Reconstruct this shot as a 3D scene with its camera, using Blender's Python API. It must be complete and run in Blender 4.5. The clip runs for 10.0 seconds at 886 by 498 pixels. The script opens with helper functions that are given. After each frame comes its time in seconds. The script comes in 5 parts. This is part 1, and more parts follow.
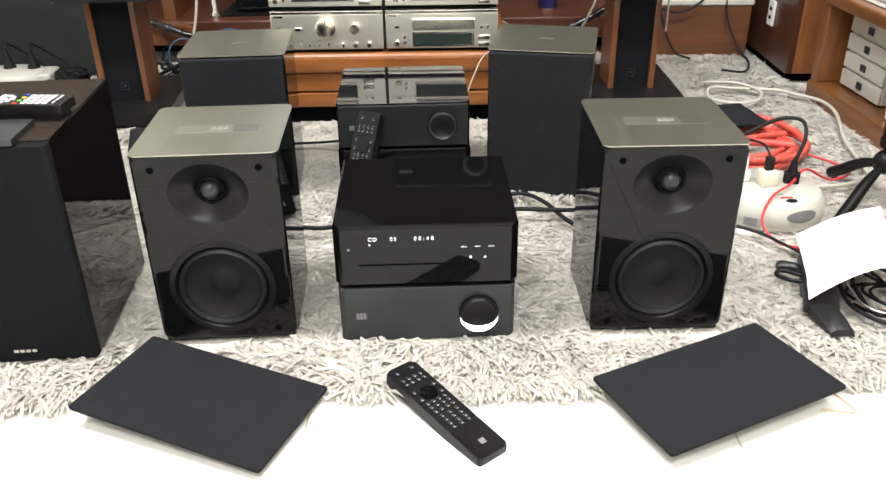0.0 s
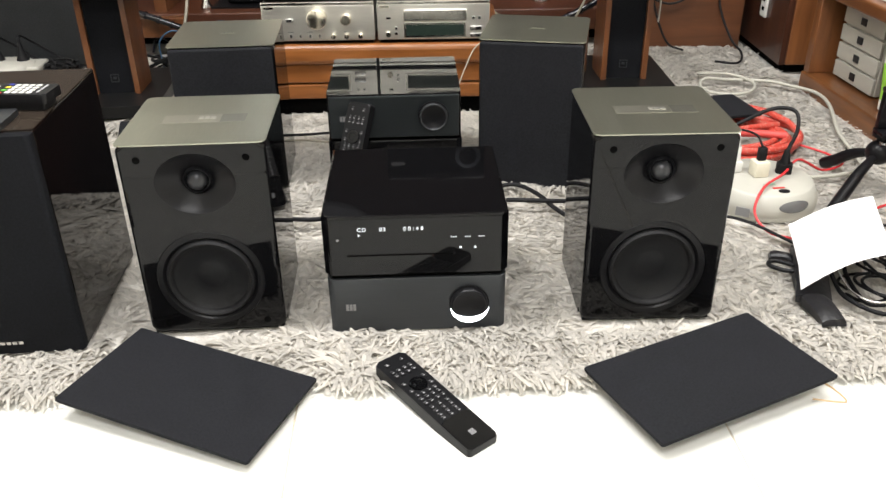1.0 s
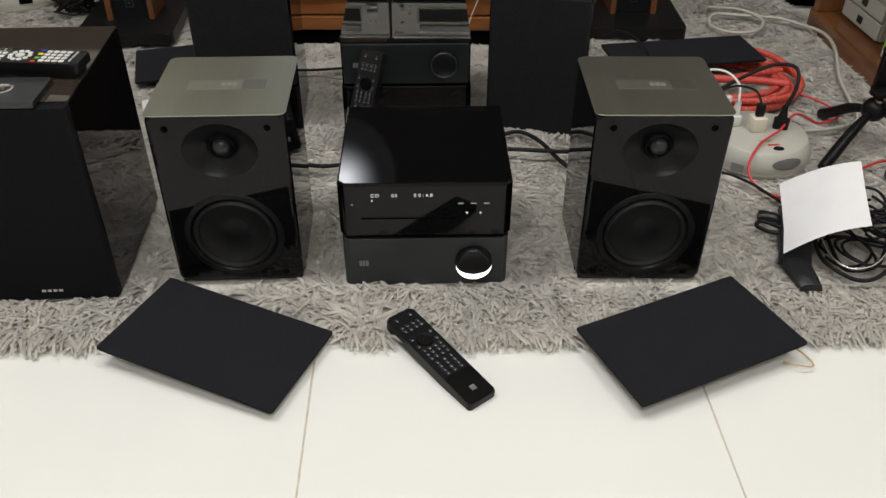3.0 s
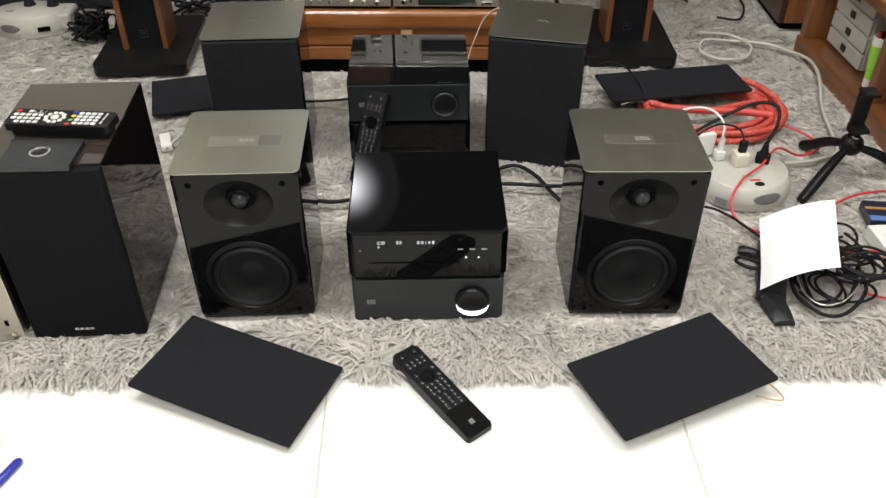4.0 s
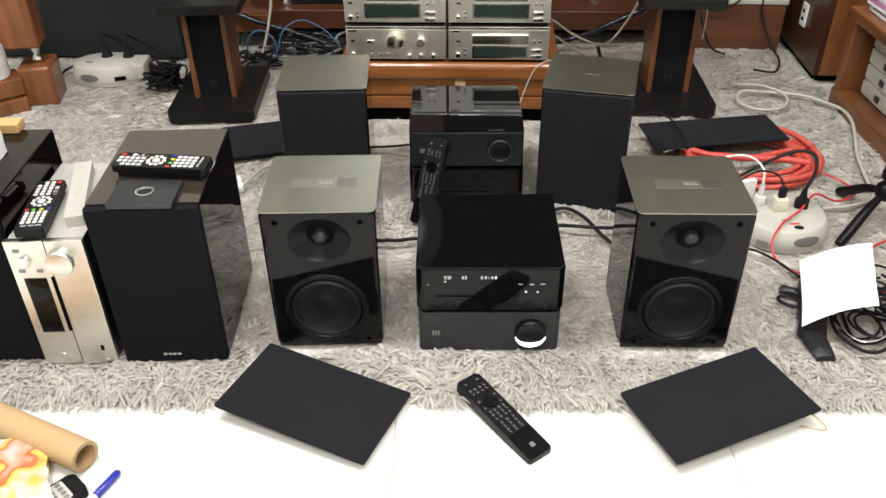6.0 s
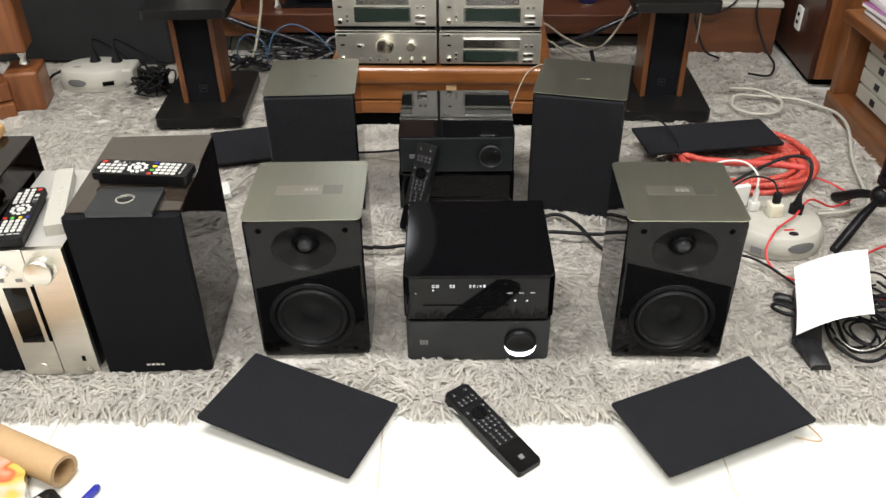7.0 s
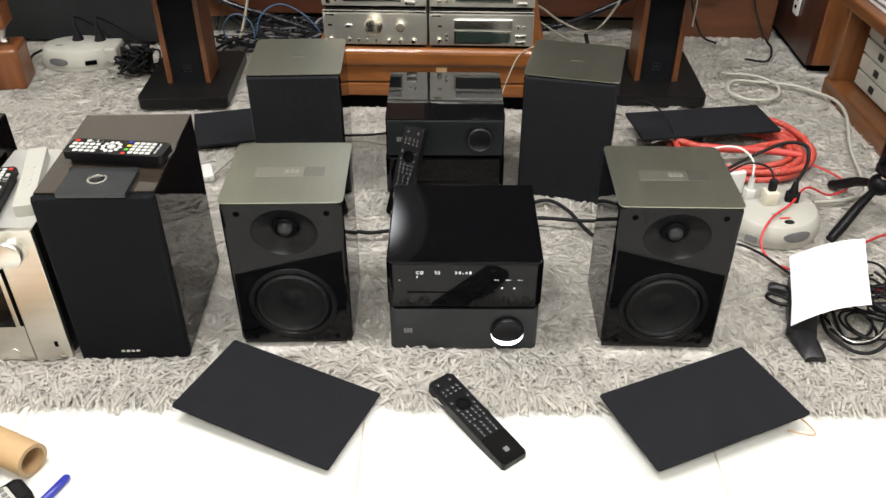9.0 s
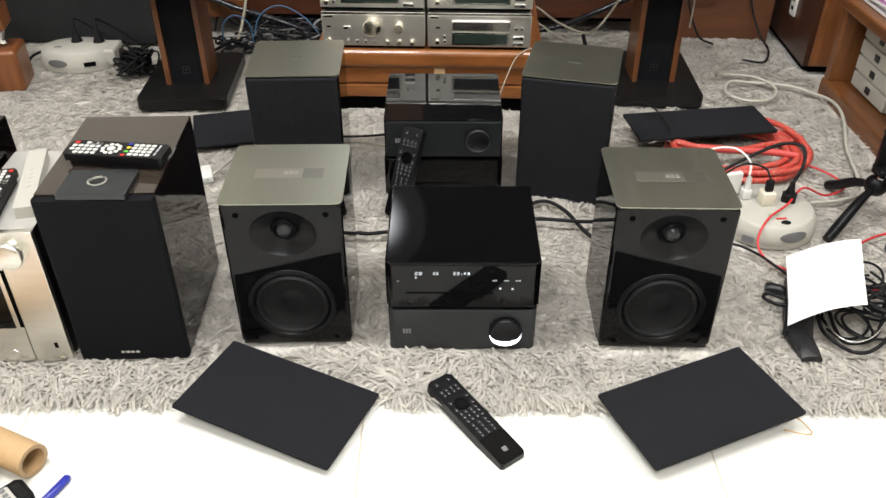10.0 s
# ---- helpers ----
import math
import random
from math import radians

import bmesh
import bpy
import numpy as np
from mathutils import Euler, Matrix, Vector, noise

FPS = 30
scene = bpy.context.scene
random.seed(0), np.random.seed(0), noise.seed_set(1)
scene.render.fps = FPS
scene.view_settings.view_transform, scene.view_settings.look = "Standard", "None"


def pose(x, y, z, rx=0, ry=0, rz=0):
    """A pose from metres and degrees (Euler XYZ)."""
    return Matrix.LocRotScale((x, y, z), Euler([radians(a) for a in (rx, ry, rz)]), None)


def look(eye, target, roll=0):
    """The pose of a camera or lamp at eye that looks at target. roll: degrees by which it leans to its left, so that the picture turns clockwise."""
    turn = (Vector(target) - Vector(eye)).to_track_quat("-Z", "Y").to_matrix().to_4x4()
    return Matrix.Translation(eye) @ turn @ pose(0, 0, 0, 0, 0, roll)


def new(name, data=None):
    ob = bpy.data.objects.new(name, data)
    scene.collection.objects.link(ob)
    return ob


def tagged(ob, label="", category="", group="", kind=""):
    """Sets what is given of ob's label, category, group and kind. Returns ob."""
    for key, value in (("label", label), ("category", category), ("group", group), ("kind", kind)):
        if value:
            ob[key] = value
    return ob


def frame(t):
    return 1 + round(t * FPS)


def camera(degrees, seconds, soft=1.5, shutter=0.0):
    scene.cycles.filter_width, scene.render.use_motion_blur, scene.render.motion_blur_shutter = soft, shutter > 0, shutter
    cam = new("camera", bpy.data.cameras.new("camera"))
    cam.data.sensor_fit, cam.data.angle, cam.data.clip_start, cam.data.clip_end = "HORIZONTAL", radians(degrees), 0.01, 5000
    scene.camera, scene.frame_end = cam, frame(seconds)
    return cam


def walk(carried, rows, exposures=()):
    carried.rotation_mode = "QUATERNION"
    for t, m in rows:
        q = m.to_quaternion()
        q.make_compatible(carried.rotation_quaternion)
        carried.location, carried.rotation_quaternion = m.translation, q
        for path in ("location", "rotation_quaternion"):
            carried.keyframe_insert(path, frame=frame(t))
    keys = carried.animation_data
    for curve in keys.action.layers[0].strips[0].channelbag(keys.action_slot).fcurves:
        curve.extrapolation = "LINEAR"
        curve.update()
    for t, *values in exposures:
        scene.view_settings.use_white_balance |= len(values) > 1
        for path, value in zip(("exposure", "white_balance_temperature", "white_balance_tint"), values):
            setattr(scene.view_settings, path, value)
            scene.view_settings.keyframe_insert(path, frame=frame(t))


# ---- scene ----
cam = camera(55.9, 10.0)
PATH = [
    (0, (0.024, -0.002, 0.707), (0.018, 1.755, -0.249), -0.8),
    (0.5, (0.027, 0.001, 0.699), (0.015, 1.765, -0.244), -1.0),
    (1, (0.032, 0.002, 0.697), (0.036, 1.753, -0.269), -0.8),
    (1.5, (0.031, 0.002, 0.695), (0.047, 1.736, -0.301), -0.0),
    (2, (0.033, 0.006, 0.705), (0.044, 1.701, -0.357), -0.2),
    (2.2, (0.035, 0.004, 0.716), (0.035, 1.674, -0.386), -0.5),
    (2.5, (0.033, 0.015, 0.768), (0.018, 1.614, -0.432), -0.1),
    (2.7, (0.028, 0.006, 0.791), (0.023, 1.618, -0.394), 0.4),
    (3.8, (0.031, -0.032, 0.965), (0.011, 1.529, -0.285), -0.2),
    (4, (0.031, -0.036, 0.975), (0.017, 1.54, -0.256), 0.0),
    (4.2, (0.03, -0.045, 0.99), (0.024, 1.553, -0.212), 0.5),
    (4.5, (0.027, -0.055, 1.004), (0.03, 1.558, -0.179), 0.8),
    (5, (0.007, -0.081, 1.013), (-0.017, 1.534, -0.167), -0.1),
    (5.5, (-0.032, -0.124, 1.028), (-0.101, 1.497, -0.14), -0.1),
    (6, (-0.028, -0.133, 1.029), (-0.107, 1.505, -0.117), -0.7),
    (7.5, (-0.002, -0.088, 1.01), (-0.07, 1.555, -0.129), -0.6),
    (8, (0.005, -0.078, 0.999), (-0.052, 1.56, -0.147), -0.4),
    (8.5, (0.003, -0.074, 0.994), (-0.053, 1.559, -0.161), -0.1),
    (9, (0.003, -0.071, 0.991), (-0.059, 1.555, -0.172), 0.0),
    (9.5, (0.002, -0.072, 0.991), (-0.061, 1.549, -0.179), -0.0),
    (10, (0.003, -0.076, 0.996), (-0.055, 1.551, -0.167), 0.0),
]
walk(cam, [(t, look(eye, target, roll)) for t, eye, target, roll in PATH],
     exposures=[(0, 0.62), (0.5, 0.40), (1.5, 0.3), (2.0, 0.15), (2.3, -0.26), (2.6, -0.92), (3.3, -0.8), (3.8, -0.33), (4.0, -0.26), (4.4, 0.04), (6.2, 0.02), (7.4, -0.07), (8.6, -0.02), (10.0, -0.02)])

# ---- light ----
world = bpy.data.worlds.new("room_air")
world.use_nodes = True
world.node_tree.nodes["Background"].inputs[0].default_value = (0.9, 0.95, 1.0, 1)
world.node_tree.nodes["Background"].inputs[1].default_value = 0.05
scene.world = world
scene.view_settings.exposure = 0.0


def lamp_area(name, place, target, sx, sy, power, color):
    d = bpy.data.lights.new(name, "AREA")
    d.shape, d.size, d.size_y, d.energy, d.color = "RECTANGLE", sx, sy, power, color
    ob = new(name, d)
    ob.matrix_world = look(place, target)
    return ob


COOL = (1.0, 0.985, 0.980)
LAMPS = [(-0.9, 0.9), (0.9, 0.9), (0.0, -1.0)]
for i, (lx, ly) in enumerate(LAMPS):
    lamp_area("ceiling_tube_light", (lx, ly, 2.78), (lx, ly + 0.001, 0), 1.2, 0.3, (57, 44, 51)[i], COOL)


# ---- materials ----
def mat(name, color, rough=0.5, metal=0.0, grain=(60, 0.15), stain=(4, 0.1), bump=(0, 0), coat=0.0, stretch=(1, 1, 1),
        vary=0.0, rvar=0.1, emit=0.0, spec=0.5, transmission=0.0, alpha=1.0, island=0.0):
    m = bpy.data.materials.new(name)
    m.use_nodes = True
    nt = m.node_tree
    b = nt.nodes["Principled BSDF"]
    b.inputs["Roughness"].default_value = rough
    b.inputs["Metallic"].default_value = metal
    b.inputs["Coat Weight"].default_value = coat
    b.inputs["Coat Roughness"].default_value = 0.04
    b.inputs["Specular IOR Level"].default_value = spec
    b.inputs["Transmission Weight"].default_value = transmission
    b.inputs["Alpha"].default_value = alpha
    co = nt.nodes.new("ShaderNodeTexCoord")
    mp = nt.nodes.new("ShaderNodeMapping")
    mp.inputs["Scale"].default_value = stretch
    nt.links.new(co.outputs["Object"], mp.inputs["Vector"])
    n1 = nt.nodes.new("ShaderNodeTexNoise")
    n1.inputs["Scale"].default_value, n1.inputs["Detail"].default_value = grain[0], 6
    n2 = nt.nodes.new("ShaderNodeTexNoise")
    n2.inputs["Scale"].default_value, n2.inputs["Detail"].default_value = stain[0], 4
    nt.links.new(mp.outputs[0], n1.inputs["Vector"])
    nt.links.new(mp.outputs[0], n2.inputs["Vector"])

    def centred(sock, amount):
        k = nt.nodes.new("ShaderNodeMath")
        k.operation = "MULTIPLY_ADD"
        k.inputs[1].default_value, k.inputs[2].default_value = 2 * amount, 1 - amount
        nt.links.new(sock, k.inputs[0])
        return k.outputs[0]

    def times(a, c):
        k = nt.nodes.new("ShaderNodeMath")
        k.operation = "MULTIPLY"
        nt.links.new(a, k.inputs[0])
        nt.links.new(c, k.inputs[1])
        return k.outputs[0]

    f = times(centred(n1.outputs[0], grain[1]), centred(n2.outputs[0], stain[1]))
    if vary:
        info = nt.nodes.new("ShaderNodeObjectInfo")
        f = times(f, centred(info.outputs["Random"], vary))
    if island:
        geo = nt.nodes.new("ShaderNodeNewGeometry")
        f = times(f, centred(geo.outputs["Random Per Island"], island))
    mix = nt.nodes.new("ShaderNodeVectorMath")
    mix.operation = "SCALE"
    mix.inputs[0].default_value = color
    nt.links.new(f, mix.inputs["Scale"])
    nt.links.new(mix.outputs[0], b.inputs["Base Color"])
    r = nt.nodes.new("ShaderNodeMath")
    r.operation = "MULTIPLY_ADD"
    r.inputs[1].default_value, r.inputs[2].default_value = rvar * rough * 2, rough * (1 - rvar)
    nt.links.new(n2.outputs[0], r.inputs[0])
    nt.links.new(r.outputs[0], b.inputs["Roughness"])
    if bump[1]:
        n3 = nt.nodes.new("ShaderNodeTexNoise")
        n3.inputs["Scale"].default_value, n3.inputs["Detail"].default_value = bump[0], 5
        nt.links.new(mp.outputs[0], n3.inputs["Vector"])
        bp = nt.nodes.new("ShaderNodeBump")
        bp.inputs["Strength"].default_value, bp.inputs["Distance"].default_value = bump[1], 0.002
        nt.links.new(n3.outputs[0], bp.inputs["Height"])
        nt.links.new(bp.outputs[0], b.inputs["Normal"])
    if emit:
        b.inputs["Emission Color"].default_value = (*color, 1)
        b.inputs["Emission Strength"].default_value = emit
    return m


def wood(name, dark, light, rough=0.35, stretch=(1, 12, 12), scale=5.0, coat=0.2, relief=0.12):
    m = mat(name, light, rough, coat=coat, bump=(90, relief), stretch=stretch)
    nt = m.node_tree
    b = nt.nodes["Principled BSDF"]
    mp = next(n for n in nt.nodes if n.type == "MAPPING")
    w = nt.nodes.new("ShaderNodeTexNoise")
    w.inputs["Scale"].default_value, w.inputs["Detail"].default_value, w.inputs["Distortion"].default_value = scale, 8, 0.45
    nt.links.new(mp.outputs[0], w.inputs["Vector"])
    ramp = nt.nodes.new("ShaderNodeValToRGB")
    ramp.color_ramp.elements[0].position, ramp.color_ramp.elements[0].color = 0.32, (*dark, 1)
    ramp.color_ramp.elements[1].position, ramp.color_ramp.elements[1].color = 0.68, (*light, 1)
    nt.links.new(w.outputs[0], ramp.inputs[0])
    nt.links.new(ramp.outputs[0], b.inputs["Base Color"])
    return m


M_TILE = mat("white_polished_tile", (0.80, 0.80, 0.76), 0.12, grain=(3, 0.02), stain=(0.8, 0.03), bump=(25, 0.015), rvar=0.3)
M_GROUT = mat("tan_grout", (0.58, 0.51, 0.40), 0.9, grain=(80, 0.3))
M_WALL = mat("cream_wall_paint", (0.72, 0.70, 0.64), 0.8, grain=(60, 0.04), bump=(200, 0.1))
M_CEIL = mat("white_ceiling_paint", (0.8, 0.8, 0.78), 0.9, grain=(60, 0.03))
M_PILE = mat("grey_shag_pile", (0.621, 0.594, 0.547), 0.8, grain=(30, 0.12), stain=(10, 0.30), island=0.16, spec=0.25)
nt = M_PILE.node_tree
soft = nt.nodes.new("ShaderNodeBsdfTranslucent")
blend = nt.nodes.new("ShaderNodeMixShader")
blend.inputs[0].default_value = 0.46
nt.links.new(nt.nodes["Principled BSDF"].inputs["Base Color"].links[0].from_socket, soft.inputs["Color"])
nt.links.new(nt.nodes["Principled BSDF"].outputs[0], blend.inputs[1])
nt.links.new(soft.outputs[0], blend.inputs[2])
nt.links.new(blend.outputs[0], nt.nodes["Material Output"].inputs["Surface"])
M_RUGBACK = mat("grey_rug_backing", (0.58, 0.555, 0.51), 0.95, grain=(150, 0.4), stain=(9, 0.3), bump=(160, 1.0))
M_GLOSS = mat("piano_black_lacquer", (0.004, 0.004, 0.0045), 0.035, grain=(20, 0.1), rvar=0.4, spec=0.225)
M_HAZE = mat("hazy_black_lacquer", (0.0025, 0.0025, 0.003), 0.04, grain=(20, 0.1), rvar=0.25, spec=0.28)
M_DOME = mat("dark_metal_dome", (0.035, 0.036, 0.040), 0.28, metal=0.5, grain=(200, 0.1))
M_SATIN = mat("black_satin_plastic", (0.0065, 0.0065, 0.0075), 0.34, grain=(200, 0.15), bump=(500, 0.04), spec=0.20)
M_MATTE = mat("black_matte_rubber", (0.006, 0.006, 0.007), 0.6, grain=(150, 0.2), bump=(400, 0.1), spec=0.25)
M_CONE = mat("woven_black_cone", (0.0058, 0.0062, 0.0076), 0.5, grain=(300, 0.3), bump=(700, 0.2), spec=0.25)
# Near-black: colours in the darkness of holes, gaps and recesses; also the plinths
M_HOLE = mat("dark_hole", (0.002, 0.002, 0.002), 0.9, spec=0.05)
M_TOP = mat("brushed_champagne_metal", (0.415, 0.42, 0.345), 0.39, metal=1.0, grain=(40, 0.06), stretch=(14, 1, 1), stain=(6, 0.06), bump=(150, 0.05))
M_INLAY = mat("fine_brushed_inlay", (0.50, 0.495, 0.425), 0.41, metal=1.0, grain=(60, 0.08), stretch=(14, 1, 1))
M_INLAYDARK = mat("dull_brushed_inlay", (0.33, 0.33, 0.285), 0.42, metal=1.0, grain=(60, 0.08), stretch=(14, 1, 1))
M_BADGE = mat("pale_satin_badge", (0.62, 0.61, 0.55), 0.35, metal=0.8)
M_SILVER = mat("silver_badge", (0.75, 0.75, 0.74), 0.25, metal=1.0)
M_CLOTH = mat("charcoal_grille_cloth", (0.0140, 0.0146, 0.0172), 0.9, grain=(330, 0.7), stain=(24, 0.25), bump=(1400, 0.5), spec=0.12)
M_GUN = mat("gunmetal_brushed", (0.062, 0.067, 0.073), 0.40, metal=0.8, grain=(120, 0.12), stretch=(1, 1, 20), bump=(300, 0.04))
M_GUNDARK = mat("dark_gunmetal_brushed", (0.042, 0.049, 0.053), 0.40, metal=0.8, grain=(120, 0.12), stretch=(1, 1, 20), bump=(300, 0.04))
M_GLOW = mat("white_led", (0.92, 0.95, 1.0), 0.4, emit=5.0)
M_TEXT = mat("display_text", (0.80, 0.85, 0.90), 0.4, emit=0.5)
M_PRINT = mat("pale_print", (0.42, 0.42, 0.43), 0.5)
M_SONYWOOD = wood("dark_rosewood_gloss", (0.0020, 0.0013, 0.0011), (0.0060, 0.0030, 0.0024), 0.03, stretch=(10, 1, 1), scale=6, coat=0.0, relief=0.015)
M_SONYWOOD.node_tree.nodes["Principled BSDF"].inputs["Specular IOR Level"].default_value = 0.33
M_BROWNTOP = mat("bronze_brown_top", (0.034, 0.026, 0.020), 0.045, grain=(250, 0.12), stain=(5, 0.1), rvar=0.3, spec=0.55)
M_ALU = mat("brushed_aluminium", (0.78, 0.76, 0.70), 0.30, metal=1.0, grain=(50, 0.08), stretch=(1, 1, 18), bump=(220, 0.05))
M_SILVERCASE = mat("silver_painted_steel", (0.62, 0.61, 0.57), 0.42, metal=0.5, grain=(300, 0.06))
M_LIP = mat("polished_lip", (0.86, 0.85, 0.80), 0.22, metal=1.0)
M_CHAMP = mat("champagne_aluminium", (0.90, 0.885, 0.83), 0.40, metal=1.0, grain=(50, 0.08), stretch=(1, 14, 14), bump=(220, 0.04))
M_GOLD = mat("polished_champagne_knob", (0.80, 0.755, 0.65), 0.24, metal=1.0)
M_LCD = mat("dark_green_display", (0.022, 0.034, 0.028), 0.12)
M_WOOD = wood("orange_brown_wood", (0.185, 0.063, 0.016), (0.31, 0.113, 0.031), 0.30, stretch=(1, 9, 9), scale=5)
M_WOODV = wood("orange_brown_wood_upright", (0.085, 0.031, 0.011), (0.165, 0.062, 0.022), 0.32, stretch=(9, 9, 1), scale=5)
M_REDWOOD = wood("red_brown_cabinet_wood", (0.115, 0.042, 0.015), (0.215, 0.082, 0.028), 0.30, stretch=(9, 9, 1), scale=5)
M_REDWOODY = wood("red_brown_cabinet_wood_long", (0.115, 0.042, 0.014), (0.215, 0.082, 0.027), 0.30, stretch=(9, 1, 9), scale=5)
M_CHESTWOOD = wood("brown_chest_wood", (0.075, 0.027, 0.011), (0.130, 0.048, 0.019), 0.35, stretch=(1, 9, 9), scale=4)
M_REDWOODX = wood("red_brown_wood_across", (0.050, 0.016, 0.008), (0.092, 0.031, 0.014), 0.35, stretch=(1, 9, 9), scale=4)
M_BLACKWOOD = mat("black_painted_board", (0.007, 0.007, 0.007), 0.35, grain=(80, 0.2), stain=(6, 0.2), bump=(200, 0.08), spec=0.3)
M_DARKCLOTH = mat("dark_speaker_cloth", (0.0078, 0.0084, 0.0102), 0.9, grain=(300, 0.8), stain=(20, 0.3), bump=(900, 0.5), spec=0.1)
M_WHITE = mat("white_plastic", (0.74, 0.74, 0.71), 0.35, grain=(100, 0.03), stain=(8, 0.05))
M_CREAM = mat("cream_plastic", (0.45, 0.44, 0.39), 0.4, grain=(100, 0.03), stain=(8, 0.06))
M_GREYP = mat("grey_plastic", (0.20, 0.20, 0.205), 0.4, grain=(100, 0.06))
M_PAPER = mat("white_paper", (0.88, 0.88, 0.88), 0.85, grain=(30, 0.02), bump=(40, 0.05))
M_BEIGE = mat("dull_beige_sheath", (0.30, 0.275, 0.215), 0.45, grain=(60, 0.08))
M_CARD = mat("brown_kraft_card", (0.50, 0.33, 0.17), 0.7, grain=(120, 0.08), stain=(9, 0.08), bump=(120, 0.1))
M_CARDEND = mat("raw_card_edge", (0.40, 0.28, 0.16), 0.9, grain=(200, 0.2))


# ---- builders ----
def part(name, bm, material, parent, label=""):
    me = bpy.data.meshes.new(name)
    bm.to_mesh(me)
    bm.free()
    me.materials.append(material)
    ob = new(name, me)
    ob.parent = parent
    if label:
        tagged(ob, label)
    return ob


def thing(name, x, y, z, rz=0.0, label="", category="", group="", rx=0.0, ry=0.0, kind=""):
    ob = new(name)
    ob.empty_display_size = 0.05
    ob.matrix_basis = pose(x, y, z, rx, ry, rz)
    return tagged(ob, label, category, group, kind)


def smooth(bm, limit=38):
    for f in bm.faces:
        f.smooth = len(f.verts) < 6 and f.calc_area() < 0.0006
    for e in bm.edges:
        if len(e.link_faces) == 2 and e.calc_face_angle(0) > radians(limit):
            e.smooth = False
    return bm


def box(x0, x1, y0, y1, z0, z1, bevel=0.0, seg=2, bm=None):
    bm = bm or bmesh.new()
    v = [bm.verts.new((x, y, z)) for z in (z0, z1) for y in (y0, y1) for x in (x0, x1)]
    fs = [bm.faces.new([v[i] for i in q]) for q in ((0, 2, 3, 1), (4, 5, 7, 6), (0, 1, 5, 4), (1, 3, 7, 5), (3, 2, 6, 7), (2, 0, 4, 6))]
    if bevel:
        es = list({e for f in fs for e in f.edges})
        bmesh.ops.bevel(bm, geom=es, offset=bevel, segments=seg, profile=0.5, affect="EDGES")
        smooth(bm)
    return bm


def rrect(w0, w1, d0, d1, r, n=5):
    """A rounded rectangle's corners, counter-clockwise; r: one radius or four (near left, near right, far right, far left)."""
    rs = r if isinstance(r, (tuple, list)) else (r,) * 4
    pts = []
    for (cx, cy, a0), q in zip(((w0, d0, 180), (w1, d0, 270), (w1, d1, 0), (w0, d1, 90)), rs):
        ox = cx + (q if cx == w0 else -q)
        oy = cy + (q if cy == d0 else -q)
        for i in range(n + 1):
            a = radians(a0 + 90 * i / n)
            pts.append((ox + q * math.cos(a), oy + q * math.sin(a)))
    return pts


def prism(pts, z0, z1, bevel=0.0, bm=None, seg=2):
    """An upright prism on a plan outline, its top and bottom edges rounded."""
    bm = bm or bmesh.new()
    lo = [bm.verts.new((x, y, z0)) for x, y in pts]
    hi = [bm.verts.new((x, y, z1)) for x, y in pts]
    bm.faces.new(lo[::-1])
    top = bm.faces.new(hi)
    n = len(pts)
    for i in range(n):
        bm.faces.new((lo[i], lo[(i + 1) % n], hi[(i + 1) % n], hi[i]))
    if bevel:
        bmesh.ops.bevel(bm, geom=list(top.edges), offset=bevel, segments=seg, profile=0.5, affect="EDGES")
    bmesh.ops.recalc_face_normals(bm, faces=bm.faces[:])
    return smooth(bm)


def lathe(profile, cx=0.0, cz=0.0, n=40, sx=1.0, sz=1.0, bm=None, axis="y"):
    """Turns (radius, depth) round an axis: y (into a front face) or z (upwards)."""
    bm = bm or bmesh.new()
    rings = []
    for r, d in profile:
        ring = []
        for i in range(n if r > 1e-6 else 1):
            a = 2 * math.pi * i / n
            u, w = r * math.cos(a) * sx, r * math.sin(a) * sz
            ring.append(bm.verts.new((cx + u, d, cz + w) if axis == "y" else (cx + u, cz + w, d)))
        rings.append(ring)
    for a, c in zip(rings, rings[1:]):
        m = max(len(a), len(c))
        for i in range(m):
            q = [a[i % len(a)], a[(i + 1) % len(a)], c[(i + 1) % len(c)], c[i % len(c)]]
            q = list(dict.fromkeys(q))
            if len(q) > 2:
                bm.faces.new(q)
    bmesh.ops.recalc_face_normals(bm, faces=bm.faces[:])
    return smooth(bm, 50)


def catmull(pts, per=6):
    p = [Vector(q) for q in pts]
    p = [2 * p[0] - p[1]] + p + [2 * p[-1] - p[-2]]
    out = []
    for i in range(1, len(p) - 2):
        for k in range(per):
            t = k / per
            a, b, c, d = p[i - 1:i + 3]
            out.append(0.5 * (2 * b + (c - a) * t + (2 * a - 5 * b + 4 * c - d) * t * t + (3 * b - a - 3 * c + d) * t ** 3))
    return out + [p[-2]]


